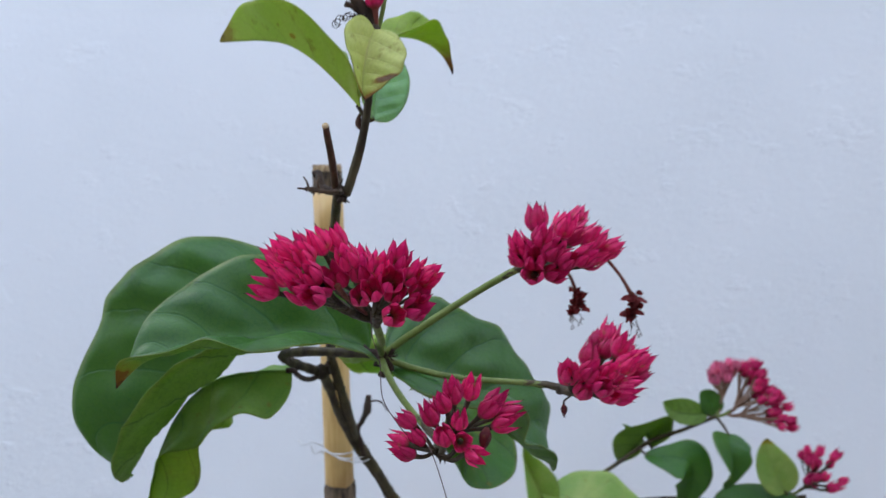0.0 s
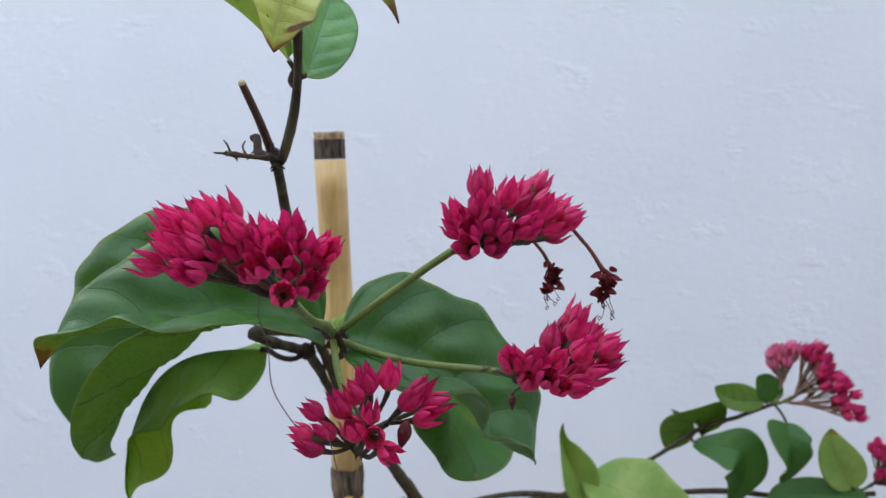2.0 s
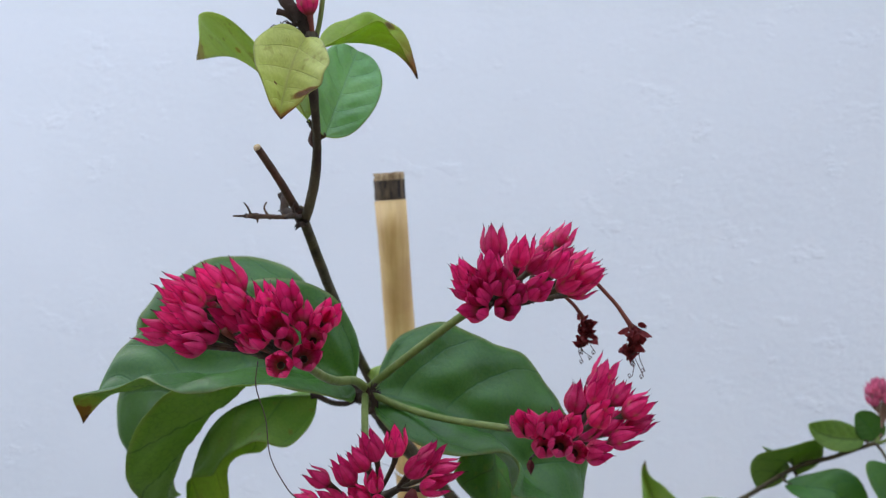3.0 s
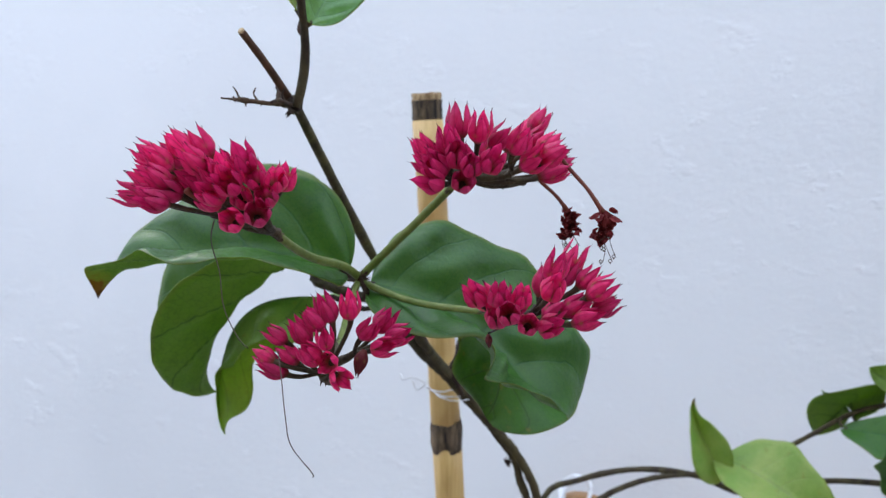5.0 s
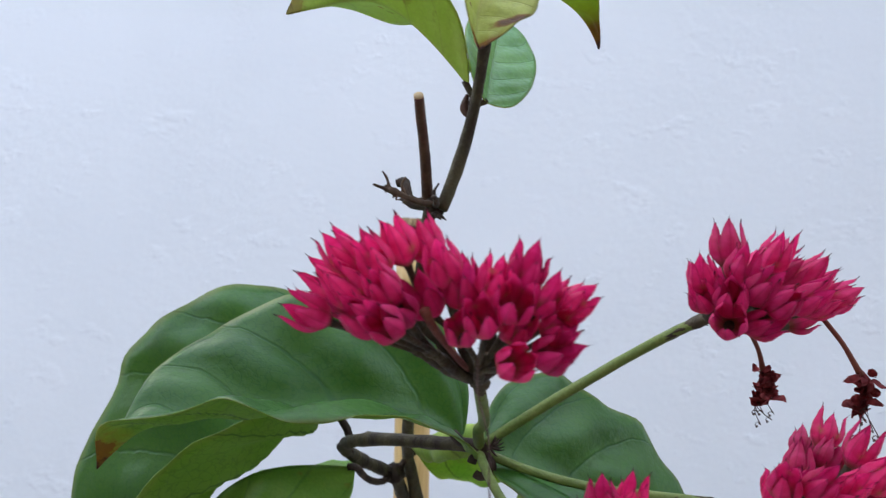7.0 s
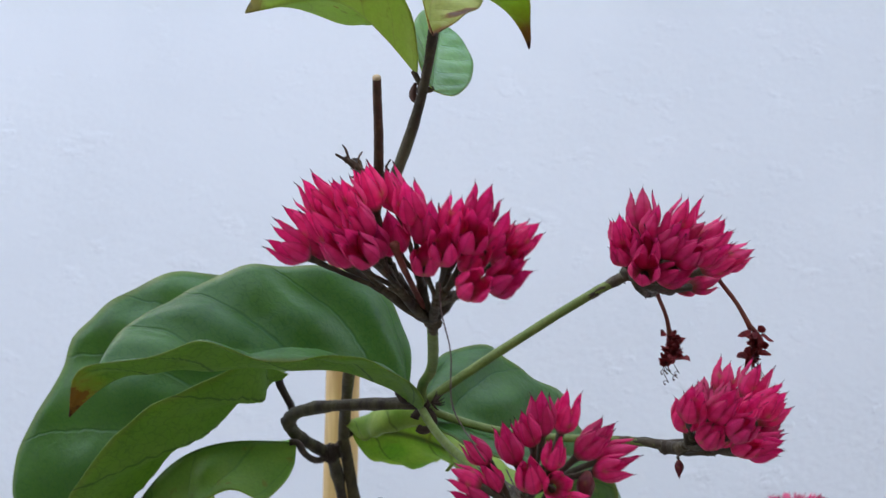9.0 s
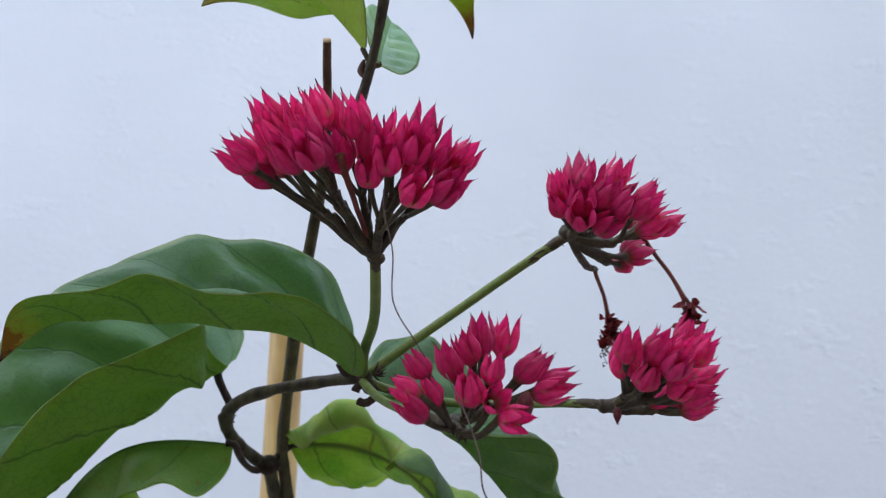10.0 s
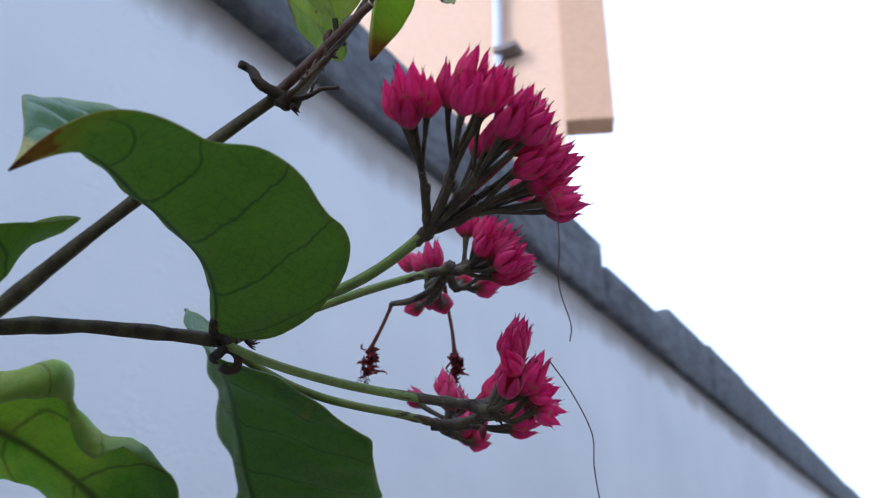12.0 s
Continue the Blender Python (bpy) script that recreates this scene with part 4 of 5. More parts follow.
    leaf(vine, [(-0.0245, 0.3807, 1.2518), (-0.0050, 0.3870, 1.2490), (0.0254, 0.4121, 1.2342), (0.0248, 0.4062, 1.2104), (0.0520, 0.3994, 1.2017)],
         (0.0429, 0.0461), (0.8302, 1.0843, -0.4662), (-0.3675, 0.0400, 0.5714), (BROAD_TOP, BROAD_UNDER), shape=(0.3675, 0.3947), curl=(-0.1797, -0.0000), wave=0.0012, waves=2.0, seed=1.0, quilt=0.0046, crumple=0.005, trim=((-0.0548, 0.0948, -0.1050, 0.0925, -0.0389), (-0.0985, 0.0783, -0.0653, 0.0005, -0.0132)), twist=(-0.0423, 0.0287), label="broad folded green leaf behind the flower heads")
    leaf(vine, [(-0.0759, 0.4454, 1.2384), (-0.1218, 0.4347, 1.2405), (-0.1267, 0.4221, 1.2358), (-0.1513, 0.4430, 1.1860), (-0.1527, 0.4583, 1.1585)],
         (0.0233, 0.0347), (-1.0608, -0.8720, -0.7249), (-0.1384, -0.6183, -0.6396), (OLIVE_TOP, OLIVE_UNDER), shape=(0.2958, 1.0250), curl=(0.8701, 0.3127), wave=0.0028, waves=3.4, seed=0.2, crumple=0.005, trim=((0.3962, -0.2967, 0.1160, 0.1238, 0.1372), (-0.2495, 0.0839, -0.1128, 0.0766, 0.2505)), twist=(0.1752, 0.3439), heart=(-0.0002, 0.0008), label="curled hanging green leaf")
    leaf(vine, [(-0.0577, 0.4832, 1.2424), (-0.0381, 0.4761, 1.2480), (0.0178, 0.4690, 1.2418), (0.0175, 0.4318, 1.1938), (0.0091, 0.4290, 1.1894)],
         (0.0505, 0.0396), (-0.6637, -0.1264, -1.7595), (0.3379, 0.4261, 1.5417), (LIME_TOP, LIME_UNDER), shape=(0.3757, 0.5910), curl=(1.3720, -1.3115), wave=0.0055, waves=2.3, seed=1.5, crumple=0.007, half=18, roll=(1, -3.9, 0.03, 0.56, 0.34), trim=((-0.1400, 0.2195, 0.1110, 0.0320, 0.0072), (-0.1411, 0.1246, -0.0432, -0.0850, -0.2359)), twist=(0.0080, -0.1150), label="crumpled yellow-green leaf with brown blotches")
    leaf(vine, [(-0.0331, 0.3394, 1.3557), (-0.0472, 0.3383, 1.3727), (-0.0604, 0.3328, 1.3827), (-0.0675, 0.3514, 1.3833), (-0.0944, 0.3716, 1.3875)],
         (0.0212, 0.0245), (0.2092, 0.7425, 1.4121), (0.7259, 0.0842, 0.7764), (PALE_TOP, PALE_UNDER), up=(0, 0, 1), shape=(0.5394, 0.6937), curl=(-0.0002, -0.3735), wave=0.001, seed=0.8, quilt=0.0007, trim=((-0.0001, -0.0121, -0.0218, 0.0398, -0.0254), (-0.0515, 0.1194, -0.0687, -0.0530, -0.0333)), twist=(0.1069, 0.2550), heart=(0.0016, -0.0011), label="pale green leaf with a brown tip")
    leaf(vine, [(-0.0226, 0.3274, 1.3780), (-0.0109, 0.3390, 1.3838), (-0.0109, 0.3404, 1.3789), (-0.0021, 0.3466, 1.3843), (0.0039, 0.3514, 1.3697)],
         (0.0113, 0.0137), (0.7535, 1.4475, 1.0237), (-0.0440, 0.1977, -0.2651), (POINT_TOP, POINT_UNDER), up=(0, 0, 1), shape=(0.4689, 0.7908), curl=(-0.0986, 0.0002), wave=0.0006, seed=0.3, quilt=0.0007, trim=((-0.0342, -0.0423, 0.0132, -0.0385, 0.0255), (-0.0015, 0.0087, -0.0089, 0.0020, 0.0164)), twist=(-0.1043, 0.1654), heart=(-0.0001, 0.0000), label="small pale leaf with a dry brown point")
    leaf(vine, [(-0.0250, 0.3202, 1.3799), (-0.0289, 0.3109, 1.3689), (-0.0276, 0.3123, 1.3610), (-0.0298, 0.3068, 1.3564), (-0.0269, 0.3035, 1.3513)],
         (0.0156, 0.0154), (0.3269, 0.3020, 0.1765), (1.1083, 1.2958, 1.3890), (YELLOW_TOP, YELLOW_UNDER), up=(0, -1, 0.5), shape=(0.4452, 0.7577), curl=(0.0000, -0.0054), wave=0.0006, seed=0.9, quilt=0.0007, trim=((-0.0004, 0.0045, -0.0131, 0.0088, -0.0284), (0.0054, -0.0073, 0.0043, 0.0043, -0.0103)), twist=(-0.0261, -0.0361), heart=(-0.0000, 0.0000), label="yellowing leaf with brown edges")
    leaf(vine, [(-0.0268, 0.3392, 1.3497), (-0.0269, 0.3473, 1.3581), (-0.0266, 0.3550, 1.3669), (-0.0259, 0.3622, 1.3760), (-0.0247, 0.3691, 1.3855)],
         (0.0125, 0.0138), (0.2609, 0.2609, 0.2609), (0.2609, 0.2609, 0.2609), (ROUND_TOP, PALE_UNDER), up=(0.6399, -0.6071, 0.4711), shape=(0.5000, 0.3607), quilt=0.0009, crumple=0.0015, label="rounded pale green leaf")
    # leaf stalks
    for points, r in (([bend, bend + Vector((0.0006, 0.0012, 0.0045)), (-0.0822, 0.4300, 1.2605), (-0.0828, 0.4288, 1.2636), (-0.0850, 0.4290, 1.2640)], 0.0015),
                      ([(-0.0655, 0.4765, 1.2335), (-0.070, 0.4690, 1.2305), (-0.074, 0.456, 1.2335), (-0.0759, 0.4454, 1.2384), (-0.0790, 0.4447, 1.2386)], 0.0014),
                      ([(-0.0655, 0.4765, 1.2335), (-0.062, 0.480, 1.2385), (-0.0577, 0.4832, 1.2424), (-0.0545, 0.482, 1.2435)], 0.0014),
                      ([JUNC, (-0.0285, 0.3747, 1.2558), (-0.0317, 0.3748, 1.2561), (-0.0340, 0.3725, 1.2585)], 0.0015), ([JUNC, (-0.0250, 0.378, 1.2525), (-0.0245, 0.3807, 1.2518), (-0.0225, 0.3815, 1.2515)], 0.0015)):
        tubes("leaf_stalk", [(spline(points, 10), r)], STEM_DARK, vine, sides=8, rough=0.2)
    # stalks of the pair of leaves at the upper joint, and the bud between them
    for points in ([(-0.0297, 0.3405, 1.3503), (-0.0315, 0.3400, 1.3530), (-0.0331, 0.3394, 1.3557)], [(-0.0297, 0.3405, 1.3503), (-0.0282, 0.3398, 1.3498), (-0.0266, 0.3398, 1.3505)]):
        tubes("leaf_stalk", [(spline(points, 8), 0.0009)], STEM_OLIVE, vine, sides=8, rough=0.15)
    tubes("bud", [(spline([(-0.0308, 0.3415, 1.3462), (-0.0326, 0.3420, 1.3478), (-0.0329, 0.3420, 1.3500), (-0.0322, 0.3412, 1.3525)], 14), lambda s: 0.0004 + 0.0009 * math.sin(math.pi * min(1.0, 0.08 + 0.9 * s)))], STUB, vine, "brown dormant bud at the joint", sides=10, rough=0.2)
    return vine


VINE = build_vine()


def build_heads(vine):
    rnd = random.Random(7)
    # the large head that leans towards the open side
    hub = (-0.024, 0.3085, 1.2755)
    fans = [((-7, -15, 4), [(-21, -35, 11), (-14, -36, 13), (-17, -37, 17), (-16, -40, 10)]),
            ((-12, -6, 6), [(-33, -14, 20), (-31, -12, 16), (-26, -15, 22), (-28, -7, 22)]),
            ((-3, -12, 7), [(-10, -27, 16), (-3, -18, 22), (-11, -23, 28), (-2, -31, 18), (-6, -34, 22)]),
            ((2, -13, 7), [(4, -33, 20), (10, -31, 22)]),
            ((5, -12, 5), [(16, -33, 6), (17, -30, 11), (20, -29, 16), (18, -21, 17), (14, -31, 17)]),
            ((-9, -12, 9), [(-27, -28, 24), (-16, -27, 27), (-23, -20, 25), (-20, -32, 23)]),
            ((1, -14, 3), [(-2, -32, 10), (8, -36, 15), (9, -36, 4), (9, -31, 11), (2, -36, 12)]),
            ((-11, -13, 5), [(-33, -30, 12), (-25, -31, 17)])]
    stalk = [JUNC, (-0.0285, 0.3591, 1.2653), (-0.0215, 0.3437, 1.2606), (-0.0229, 0.3279, 1.2643), hub]
    cluster(vine, stalk, hub, fans, rnd, flatten=1.0, lift=0.08, size=1.06, radius=0.0017, brown=0.06, radial=0.35, inner=0.75, jitter=0.1, thick=0.86, label="large fan-shaped crimson flower head on a green stalk")
    foot, axis = Vector((-0.033, 0.2760, 1.2880)), Vector((-0.25, -0.5, 0.8)).normalized()
    pedicel_run(vine, Vector(hub) + Vector((-0.001, -0.002, 0.001)), foot, axis, PEDICEL_RED, 0.95, 0.4)
    # the head on the long rising stalk
    hub = (0.0338, 0.3355, 1.2945)
    fans = [((15, 5, 0), [(25, -2, 4), (27, 9, 10), (31, 1, 6), (22, -8, 10)]),
            ((4, -6, 3), [(17, -20, 3), (1, -7, 17), (11, -15, 14), (16, -9, 11)]),
            ((0, -9, -1), [(-1, -22, 2), (-2, -24, -3), (6, -21, 5), (11, -22, 2), (-7, -18, 8), (-7, -18, 3), (2, -20, 10), (7, -19, -3), (-2, -17, 5)]),
            ((12, 15, 2), [(21, 19, 19), (12, 18, 12), (22, 13, 12), (15, 26, 16), (5, 9, 10)]),
            ((16, 17, -2), [(26, 17, 1), (25, 29, 2), (26, 22, 4)])]
    stalk = [JUNC, (-0.0106, 0.3682, 1.267), (0.0063, 0.3598, 1.2773), (0.0215, 0.3513, 1.2891), hub]
    head = cluster(vine, stalk, hub, fans, rnd, flatten=1.0, lift=0.3, size=1.06, radius=0.0016, brown=0.20, radial=0.6, jitter=0.12, thick=1.1, label="crimson flower head on a long green stalk")
    # the lower near head, whose calyces stand apart
    hub = Vector((-0.0015, 0.3070, 1.2330))
    stalk = [(-0.0262, 0.3738, 1.2535), (-0.0223, 0.3609, 1.2462), (-0.0171, 0.3456, 1.2411), (-0.0103, 0.331, 1.2367), hub]
    low = flower_stalk(vine, stalk, 0.0014, "loose crimson flower head with single and open calyces", 0.25)
    arms = [((-0.0030, 0.3015, 1.2305), [((-0.0093, 0.2931, 1.2409), (-0.0156, 0.2886, 1.2466)), ((-0.0112, 0.2893, 1.2355), (-0.0190, 0.2890, 1.2388)), ((-0.0068, 0.2955, 1.2342), (-0.0118, 0.2900, 1.2408)), ((-0.0094, 0.2935, 1.2309), (-0.0165, 0.2880, 1.2359))]),
            ((0.0005, 0.3030, 1.2330), [((-0.0024, 0.2956, 1.2407), (-0.0069, 0.2908, 1.2496)), ((0.0014, 0.2972, 1.2452), (-0.0023, 0.2907, 1.2528)), ((0.0013, 0.2948, 1.2350), (-0.0015, 0.2850, 1.2434)), ((0.0050, 0.2928, 1.2397), (0.0061, 0.2890, 1.2473)), ((0.0038, 0.2986, 1.2475), (0.0024, 0.2931, 1.2572)), ((0.0088, 0.3015, 1.2483), (0.0106, 0.2959, 1.2584))]),
            ((0.0075, 0.3065, 1.2368), [((0.0150, 0.3070, 1.2440), (0.0225, 0.3050, 1.2525)), ((0.0125, 0.3010, 1.2425), (0.0190, 0.2985, 1.2490)), ((0.0185, 0.3060, 1.2415), (0.0290, 0.3040, 1.2455)), ((0.0165, 0.3010, 1.2390), (0.0255, 0.2980, 1.2415))])]
    for fork, flowers in arms:
        f = Vector(fork)
        way = spline([hub - (f - hub) * 0.1, hub.lerp(f, 0.5) + Vector((0, 0, -0.0006)), f], 8)
        tubes("branchlet", [(way, lambda s: 0.0016 - 0.0003 * s)], PEDICEL, low, sides=10, rough=0.35)
        ragged("bract", f, 0.0014, rnd, low, STEM_DARK, 4, (0, 0, -1))
        for n, (base, tip) in enumerate(flowers):
            base = Vector(base)
            axis = Vector(tip) - base
            size = min(1.0, axis.length / 0.0112) * 0.97
            axis.normalize()
            calyx_at(low, CALYCES[(3 * n + len(flowers)) % len(CALYCES)], base, axis, rnd.uniform(0, 6.28), size)
            pedicel_run(low, f, base, axis, PEDICEL, 0.95)
    for place, axis in (((0.0063, 0.2915, 1.2360), (0.15, -0.95, 0.10)), ((0.0100, 0.2915, 1.2318), (0.75, -0.6, -0.15))):
        axis = Vector(axis).normalized()
        foot = Vector(place) - axis * 0.003
        calyx_at(low, CALYX_OPEN, foot, axis, 0.4, 0.74)
        start = Vector((-0.0004, 0.3000, 1.2290))
        tubes("pedicel", [(spline([start, start.lerp(foot, 0.5) + Vector((0, 0.0008, -0.0022)), foot], 10), lambda s: 0.0008 + 0.0003 * s ** 4)], PEDICEL, low, sides=8, rough=0.2)
    ragged("bract", (-0.0004, 0.3000, 1.2290), 0.0016, rnd, low, STEM_DARK, 6, (0, 0, -1))
    way = spline([hub, (-0.0006, 0.3030, 1.2305), (-0.0004, 0.3000, 1.2290)], 8)
    tubes("branchlet", [(way, 0.0015)], PEDICEL, low, sides=10, rough=0.4)
    tagged(calyx_at(low, CALYX_SHUT, (0.0150, 0.2985, 1.2395), (-0.25, -0.2, -1), 0.3, 0.8), "withered dark calyx")
    # the lower far head
    hub = (0.0471, 0.3461, 1.2451)
    fans = [((3, -15, 2), [(-2, -31, 11), (6, -31, 11), (13, -30, 11), (4, -28, 4), (-1, -22, 9), (10, -34, 6)]),
            ((15, 0, 0), [(32, 6, 5), (22, 2, 5), (16, -1, 4), (31, 1, 11), (27, -1, 1)]),
            ((10, -11, 2), [(14, -26, 2), (21, -23, 13), (20, -22, 1), (20, -16, 19), (7, -15, 8)]),
            ((13, 2, 5), [(11, 2, 13), (20, 9, 21), (26, 5, 15), (19, 4, 16), (17, 20, 17)])]
    stalk = [(-0.0250, 0.3745, 1.2535), (-0.0055, 0.3709, 1.2465), (0.0131, 0.3644, 1.2433), (0.0303, 0.3558, 1.2483), hub]
    low = cluster(vine, stalk, hub, fans, rnd, flatten=1.0, lift=0.25, size=1.06, radius=0.0014, brown=0.21, radial=0.6, jitter=0.12, thick=1.1, label="dense crimson flower head leaning outward")
    ob = new("calyx", CALYX_SHUT)
    ob.parent = low
    ob.matrix_basis = stand((0.0451, 0.3283, 1.2420), (0.05, 0.1, -1), 0.3, 0.45)
    tubes("pedicel", [(spline([Vector(hub) + Vector((0.002, -0.011, -0.001)), (0.0462, 0.333, 1.2428), (0.0451, 0.3284, 1.2422)], 8), 0.0004)], PEDICEL, low, sides=6)
    tagged(ob, "withered dark calyx")
    # two withered flowers hanging from reddish stalks
    arm = spline([(0.0338, 0.3355, 1.2945), (0.0385, 0.3440, 1.2912), (0.0440, 0.3560, 1.2915), (0.0500, 0.3690, 1.2948)], 16)
    tubes("branchlet", [(arm, lambda s: 0.0015 - 0.0005 * s)], PEDICEL, head, sides=10, rough=0.35)
    for k in (5, 9, 12, 16):
        ragged("bract", arm[k], 0.0013, rnd, head, STEM_DARK, 3)
    for top, place, inner in (((0.0505, 0.3700, 1.2930), (0.058, 0.3835, 1.2815), arm[-1]), ((0.0655, 0.3535, 1.2965), (0.0765, 0.3565, 1.2815), None)):
        top, place = Vector(top), Vector(place)
        inner = inner or top.lerp(place, -0.45)
        tubes("withered_stalk", [(spline([inner, top, top.lerp(place, 0.5) + Vector((0.0006, 0, 0.0003)), place], 18), lambda s: 0.00068 + 0.0003 * (1 - s) ** 6 + 0.0004 * s ** 8)], PEDICEL_RED, head, "reddish drooping stalk", sides=7, rough=0.1)
        r2 = random.Random(int(place.x * 1e5))
        bm = bmesh.new()
        for n in range(40):
            base = place + Vector((r2.gauss(0.0003, 0.0010), r2.gauss(0, 0.0010), -0.009 * n / 40 + r2.gauss(0, 0.0007)))
            d = Vector((r2.gauss(0, 1), r2.gauss(0, 1), r2.gauss(-0.3, 0.8))).normalized()
            e = d.orthogonal().normalized()
            length, wide = r2.uniform(0.0026, 0.0050), r2.uniform(0.0010, 0.0021)
            rows = []
            for i in range(5):
                s = i / 4
                mid = base + d * (length * s) + e.cross(d) * (0.0012 * math.sin(3.1 * s + n))
                w = wide * math.sin(math.pi * (0.15 + 0.8 * s))
                rows.append([bm.verts.new(mid + e * w * x + d.cross(e) * 0.0005 * abs(x) + Vector((r2.gauss(0, 0.0002), r2.gauss(0, 0.0002), 0))) for x in (-1, 0, 1)])
            for p, q in zip(rows, rows[1:]):
                for k in (0, 1):
                    bm.faces.new((p[k], p[k + 1], q[k + 1], q[k]))
        bmesh.ops.solidify(bm, geom=bm.faces[:], thickness=0.0002)
        dead = part("withered_flower", bm, PETAL_DRY, vine, "shrivelled dark red flower")
        for n in range(5):
            a = place + Vector((r2.gauss(0, 0.0016), r2.gauss(0, 0.001), -0.008))
            b = a + Vector((r2.gauss(0, 0.0018), r2.gauss(0, 0.001), -r2.uniform(0.003, 0.0085)))
            curl = [b + Vector((0.0007 * math.cos(k), 0.0003 * k, 0.0007 * math.sin(k) - 0.0007)) for k in (0.0, 1.6, 3.1, 4.6)]
            tubes("stamen", [(spline([a, a.lerp(b, 0.5) + Vector((r2.gauss(0, 0.0014), 0, 0)), *curl], 20), lambda s: 0.00014 + 0.00035 * max(0, s - 0.9) * 10)], THREAD, dead, sides=5)
    return vine


build_heads(VINE)

# a dry thread that hangs from the large head
tubes("dry_thread", [(spline([(-0.0225, 0.2750, 1.2800), (-0.0220, 0.2725, 1.2733), (-0.0196, 0.2730, 1.2645), (-0.0188, 0.2740, 1.2535), (-0.0138, 0.2735, 1.2452), (-0.0112, 0.2750, 1.2418)], 40), 0.00017)], THREAD, VINE, "fine dry hanging thread", sides=5)
tubes("dry_thread", [(spline([(-0.0060, 0.2830, 1.2400), (-0.0024, 0.2790, 1.2322), (0.0010, 0.2755, 1.2221), (0.0025, 0.2760, 1.2140), (0.0086, 0.2773, 1.2064), (0.0090, 0.2770, 1.2050)], 40), 0.00017)], THREAD, VINE, "fine dry hanging thread", sides=5)


# ---- the second vine against the wall ----
def build_far_vine():
    vine = tagged(new("flowering_vine"), "smaller flowering vine with pink heads near the white wall", "flowering vine")
    rnd = random.Random(23)
    runs = [([(-0.02, 0.80, 0.0), (-0.05, 0.74, 0.6), (-0.06, 0.72, 0.95), (-0.05, 0.735, 1.045), (-0.021, 0.745, 1.0655), (0.025, 0.75, 1.078), (0.07, 0.75, 1.078), (0.105, 0.752, 1.068), (0.15, 0.752, 1.082), (0.20, 0.752, 1.086), (0.25, 0.752, 1.083), (0.31, 0.752, 1.088)], 0.0028, STEM_BROWN),
            ([(-0.03, 0.73, 1.03), (0.0, 0.745, 1.055), (0.034, 0.747, 1.072), (0.068, 0.75, 1.079)], 0.0026, STEM_BROWN),
            ([(0.068, 0.75, 1.079), (0.11, 0.757, 1.092), (0.142, 0.757, 1.110), (0.177, 0.756, 1.134), (0.205, 0.756, 1.144), (0.234, 0.754, 1.156)], 0.0021, STEM_OLIVE)]
    wood = []
    for points, r, m in runs:
        run = spline(points, 50)
        wood += run
        tubes("stem", [(run, lambda s, r=r: r * (1.0 - 0.25 * s))], m, vine, sides=10, rough=0.25)
    green, pale = (LEAF_TOP, LEAF_UNDER), (PALE_TOP, PALE_UNDER)

    def far_leaf(base, *rest, **more):
        """A leaf with a short stalk to the nearest stem."""
        foot = Vector(base[0])
        root = min(wood, key=lambda q: (q - foot).length)
        away = (Vector(base[1]) - foot).normalized()
        tubes("leaf_stalk", [(spline([root, root.lerp(foot, 0.6) - away * 0.002, foot + away * 0.002], 8), 0.0011)], STEM_OLIVE, vine, sides=7, rough=0.15)
        leaf(vine, base, *rest, **more)

    small_leaf = dict(rows=36, half=7, quilt=0.0006)
    far_leaf([(0.1806, 0.7608, 1.1278), (0.1725, 0.7643, 1.1478), (0.1831, 0.7440, 1.1493), (0.1595, 0.7535, 1.1262), (0.1541, 0.7696, 1.1127)], (0.0245, 0.0226), (0.6012, 0.9380, 0.9134), (0.1824, 0.0252, -0.0425), green, wave=0.001, curl=(-0.0000, 0.0080), shape=(0.4354, 0.6506), trim=((0.0145, 0.0890, -0.0149, -0.0157, -0.0490), (0.0068, -0.0048, 0.0040, -0.0137, 0.0079)), twist=(-0.1046, 0.1796), heart=(0.0000, -0.0000), label="small arched green leaf", **small_leaf)
    far_leaf([(0.1720, 0.7414, 1.1261), (0.2022, 0.7288, 1.1251), (0.2116, 0.7300, 1.1323), (0.2126, 0.7307, 1.1069), (0.1991, 0.7430, 1.0802)], (0.0178, 0.0241), (0.0389, 0.1541, 0.1657), (0.4631, 0.5021, 0.5539), green, up=(0.1, -0.8, 0.5), wave=0.001, curl=(-0.0001, -0.0000), shape=(0.5781, 0.6516), trim=((-0.0244, -0.1097, -0.0171, -0.0713, 0.0168), (-0.0310, -0.0566, 0.0644, -0.1138, -0.0060)), twist=(0.0236, -0.1231), heart=(0.0019, 0.0025), label="drooping green leaf", **small_leaf)
    far_leaf([(0.2400, 0.7379, 1.1447), (0.2390, 0.7270, 1.1356), (0.2379, 0.7208, 1.1272), (0.2442, 0.7324, 1.1200), (0.2349, 0.7354, 1.0984)], (0.0169, 0.0243), (0.2982, 0.4704, 0.1986), (0.1942, 0.6582, 0.5989), green, up=(0.3, -0.8, 0.5), curl=(0.0000, -0.0073), shape=(0.3907, 0.7310), trim=((0.0049, -0.0099, 0.0463, -0.0153, -0.0380), (0.0439, 0.0013, -0.0140, -0.0154, 0.0091)), twist=(-0.2307, -0.0989), heart=(0.0005, -0.0012), label="hanging green leaf", **small_leaf)
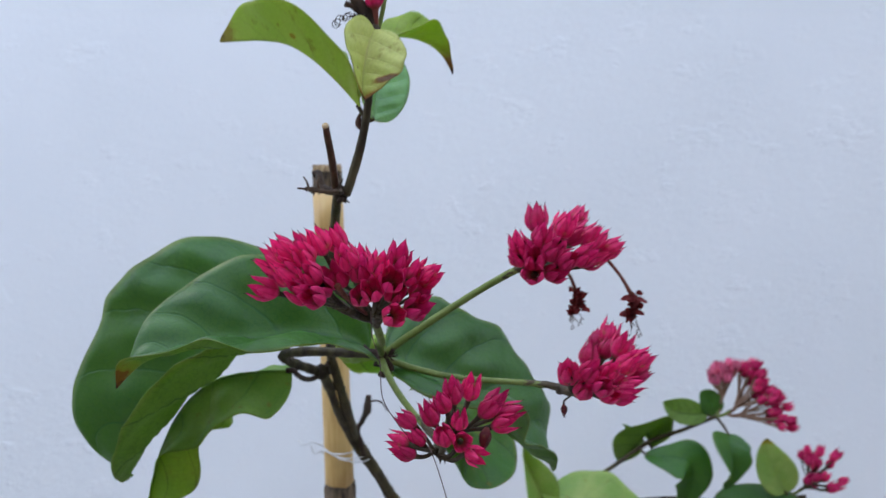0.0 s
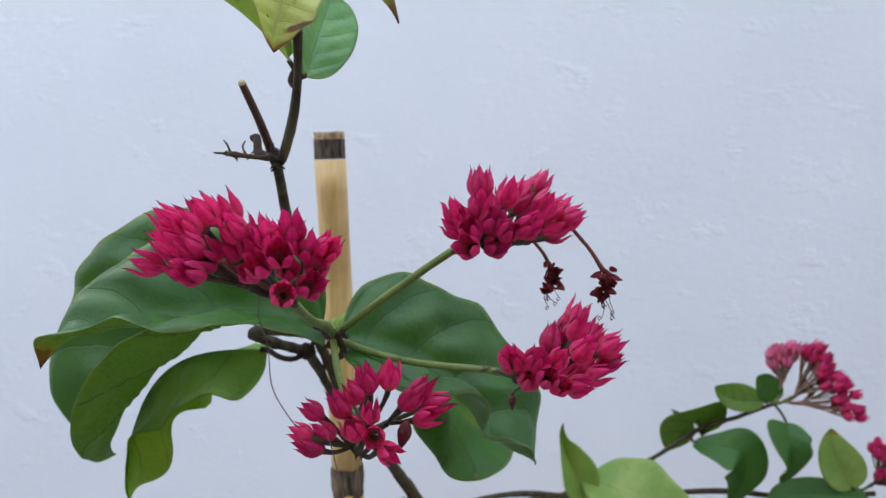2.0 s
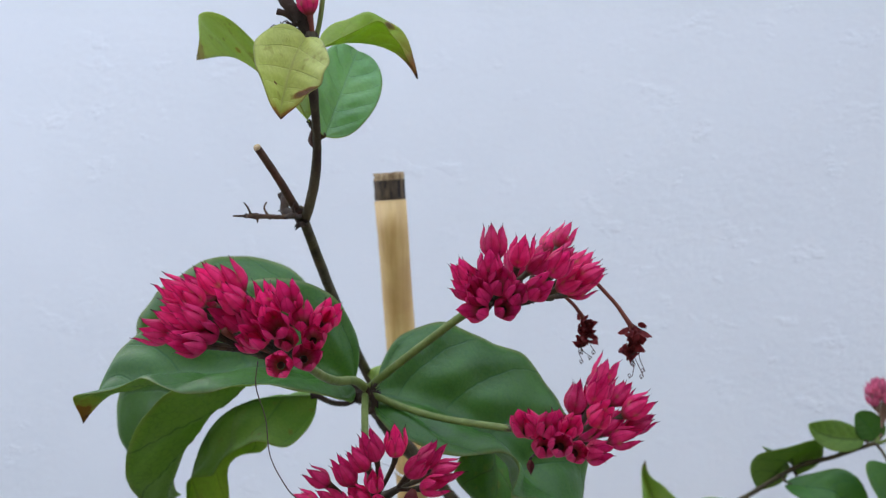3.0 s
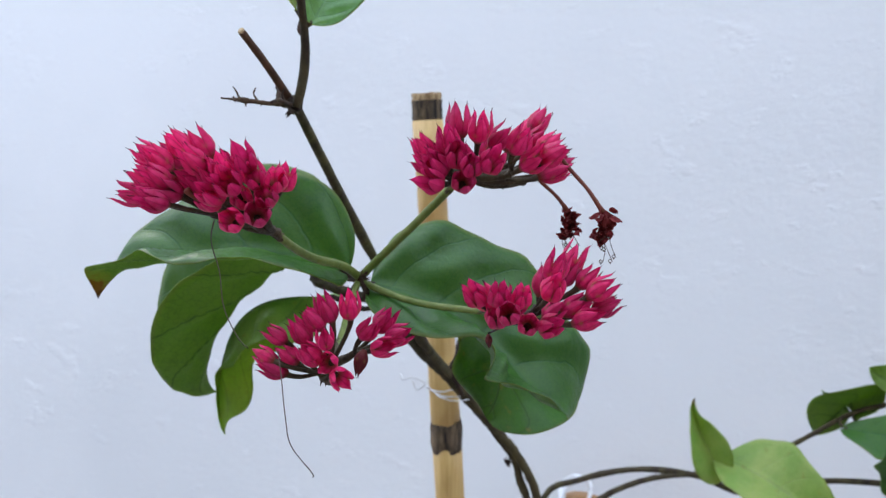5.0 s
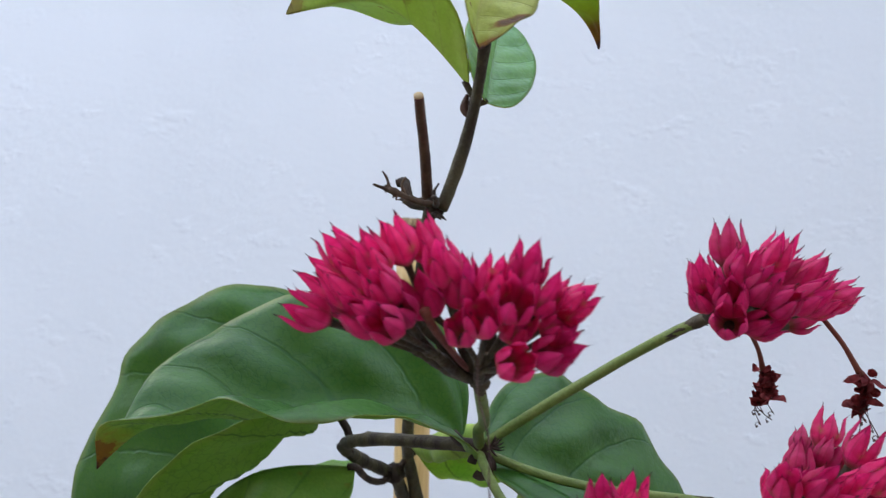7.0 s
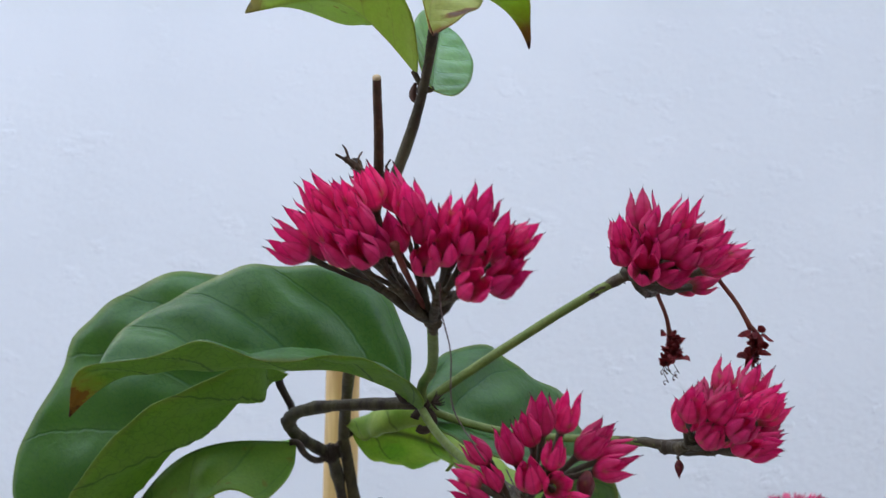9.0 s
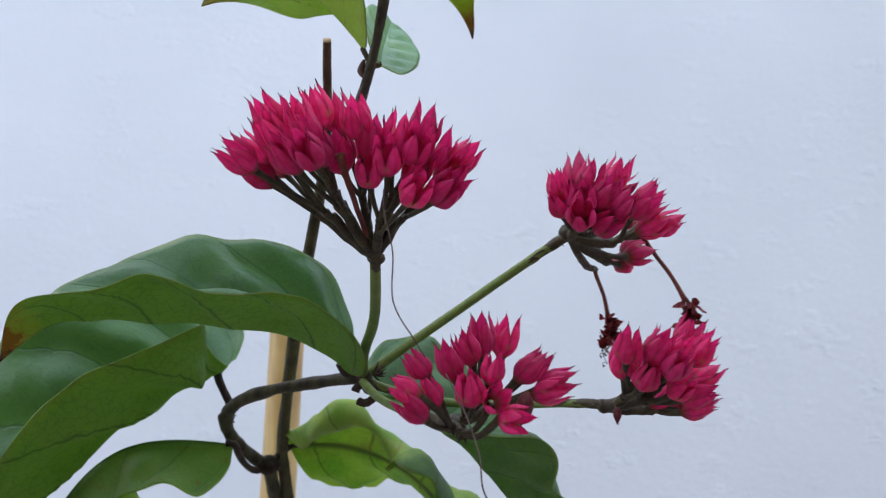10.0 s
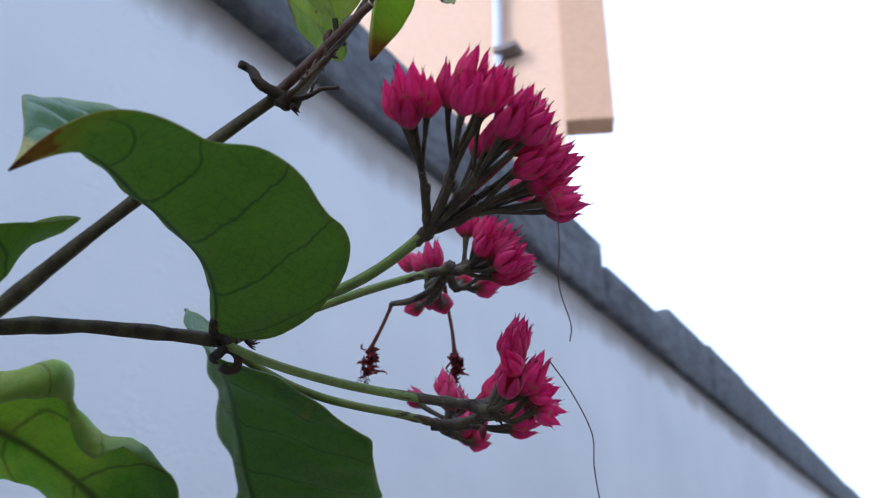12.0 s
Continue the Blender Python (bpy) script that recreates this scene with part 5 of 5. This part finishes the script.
    far_leaf([(0.2264, 0.7557, 1.1582), (0.2135, 0.755, 1.1571), (0.202, 0.756, 1.1576), (0.1932, 0.7551, 1.1623), (0.1877, 0.7499, 1.1694)], (0.0130, 0.0131), (0.48, 0.3, 0.3), (0.39, 0.41, 0.44), (LEAF_UNDER, LEAF_UNDER), up=(0, -0.8, 0.6), shape=(0.45, 0.7), label="small olive leaf with a brown rim", **small_leaf)
    far_leaf([(0.235, 0.758, 1.157), (0.233, 0.757, 1.164), (0.229, 0.757, 1.170), (0.225, 0.757, 1.174), (0.221, 0.757, 1.176)], (0.011, 0.011), (0.2, 0.2, 0.2), (0.2, 0.2, 0.2), green, up=(0, -1, 0.3), shape=(0.45, 0.7), label="small young leaf", **small_leaf)
    far_leaf([(0.0884, 0.7405, 1.0783), (0.0809, 0.7373, 1.1003), (0.0723, 0.7421, 1.1124), (0.0641, 0.7487, 1.1271), (0.0694, 0.7326, 1.1418)], (0.0211, 0.0190), (0.4126, 1.0668, 1.1145), (0.6086, 0.8918, 1.4113), pale, up=(0.2, -1, 0.2), curl=(-0.0000, -0.0177), shape=(0.4067, 0.6943), trim=((0.0167, 0.0069, 0.0302, -0.0329, -0.0055), (0.0069, 0.0251, -0.0280, -0.0187, -0.0084)), twist=(-0.0322, -0.0126), heart=(0.0005, -0.0000), label="upright pale young leaf", **small_leaf)
    far_leaf([(0.0873, 0.7502, 1.0948), (0.1077, 0.7321, 1.0910), (0.1331, 0.7183, 1.0880), (0.1496, 0.7020, 1.0750), (0.1693, 0.6929, 1.0614)], (0.0328, 0.0308), (0.3420, 1.0375, 1.1740), (0.2512, 0.1006, 0.0974), pale, up=(0, -0.4, 1), wave=0.001, curl=(-0.0032, -0.0004), shape=(0.5307, 0.6498), trim=((-0.0310, 0.0326, 0.0013, -0.0033, 0.0188), (-0.0030, -0.0062, -0.0102, -0.0143, -0.0172)), twist=(-0.1831, 0.0059), heart=(-0.0013, 0.0001), label="broad pale green leaf", **small_leaf)
    far_leaf([(0.292, 0.7492, 1.0922), (0.2868, 0.7487, 1.1035), (0.28, 0.7497, 1.1139), (0.2762, 0.7503, 1.1255), (0.2759, 0.7487, 1.1388)], (0.0180, 0.0182), (0.34, 0.28, 0.34), (0.59, 0.63, 0.69), pale, up=(0, -1, 0.3), shape=(0.45, 0.7), label="pale pointed leaf", **small_leaf)
    far_leaf([(0.3021, 0.7447, 1.0876), (0.2815, 0.7444, 1.0864), (0.2613, 0.7448, 1.0889), (0.2422, 0.7431, 1.0903), (0.2259, 0.7372, 1.084)], (0.0177, 0.0180), (0.51, 0.51, 0.51), (-0.26, -0.2, 0.03), green, up=(0, -0.7, 0.7), shape=(0.45, 0.7), label="dark green leaf low on the vine", **small_leaf)
    small = dict(size=1.0, radius=0.0013, flatten=0.6, thick=0.8)
    hub = (0.238, 0.758, 1.160)
    up_set = [(rnd.uniform(-8, 14), rnd.uniform(-12, 12), rnd.uniform(28, 42)) for n in range(26)]
    cluster(vine, [(0.234, 0.754, 1.156), (0.235, 0.755, 1.157), (0.236, 0.756, 1.158), (0.237, 0.757, 1.159), hub], hub, [((4, 0, 18), up_set)], rnd, lift=0.1, meshes=CALYCES_PALE, pedicel=PEDICEL_PALE, label="pale pink young flower head", **small)
    side_set = [(20 + 30 * s + rnd.uniform(-8, 8), rnd.uniform(-14, 14), 42 - 48 * s + rnd.uniform(-7, 7)) for s in (n / 57 for n in range(58))]
    cluster(vine, [(0.236, 0.754, 1.156), (0.24, 0.755, 1.157), (0.243, 0.756, 1.158), (0.246, 0.757, 1.16), (0.248, 0.757, 1.161)], (0.244, 0.757, 1.158), [((12, 0, 8), side_set[:29]), ((14, 0, -2), side_set[29:])], rnd, lift=0.2, spread=(0.25, -0.2, 0), pedicel=PEDICEL_PALE, label="crimson flower head spreading sideways", **small)
    end_set = [(rnd.uniform(2, 40), rnd.uniform(-14, 14), rnd.uniform(0, 34)) for n in range(26)]
    cluster(vine, [(0.29, 0.752, 1.087), (0.295, 0.75, 1.089), (0.30, 0.75, 1.091), (0.303, 0.75, 1.093), (0.306, 0.75, 1.095)], (0.306, 0.75, 1.095), [((8, 0, 8), end_set)], rnd, lift=0.3, label="small crimson flower head low on the vine", **small)
    return vine


build_far_vine()


# ---- a bamboo rail with a wire tie, low against the wall ----
def build_rail():
    rail = tagged(new("bamboo_rail"), "orange-brown bamboo rail tied low in front of the wall", "bamboo rail")
    rail.location = (-0.07, 0.90, 1.004)
    way = [Vector((0.02 + 1.2 * i / 20, 0.0, -0.012 - 0.16 * i / 20)) for i in range(21)]
    tubes("culm", [(way, 0.012)], BAMBOO_AGED, rail, sides=16, rough=0.03)
    post = [Vector((0.012, 0.004, -1.004 + 1.0 * i / 10)) for i in range(11)]
    tubes("post", [(post, 0.013)], BAMBOO_AGED, rail, sides=16, rough=0.03)
    loops = []
    for n in range(4):
        loops.append(([Vector((0.010 + 0.0012 * n + 0.015 * math.cos(a), -0.004 - 0.003 * n + 0.010 * math.sin(a), 0.001 + 0.014 * math.sin(a + 0.15 * n))) for a in (2 * math.pi * i / 24 for i in range(25))], 0.0014))
    tubes("wire_tie", loops, WIRE, rail, "white wire tie", sides=6)
    return rail


build_rail()
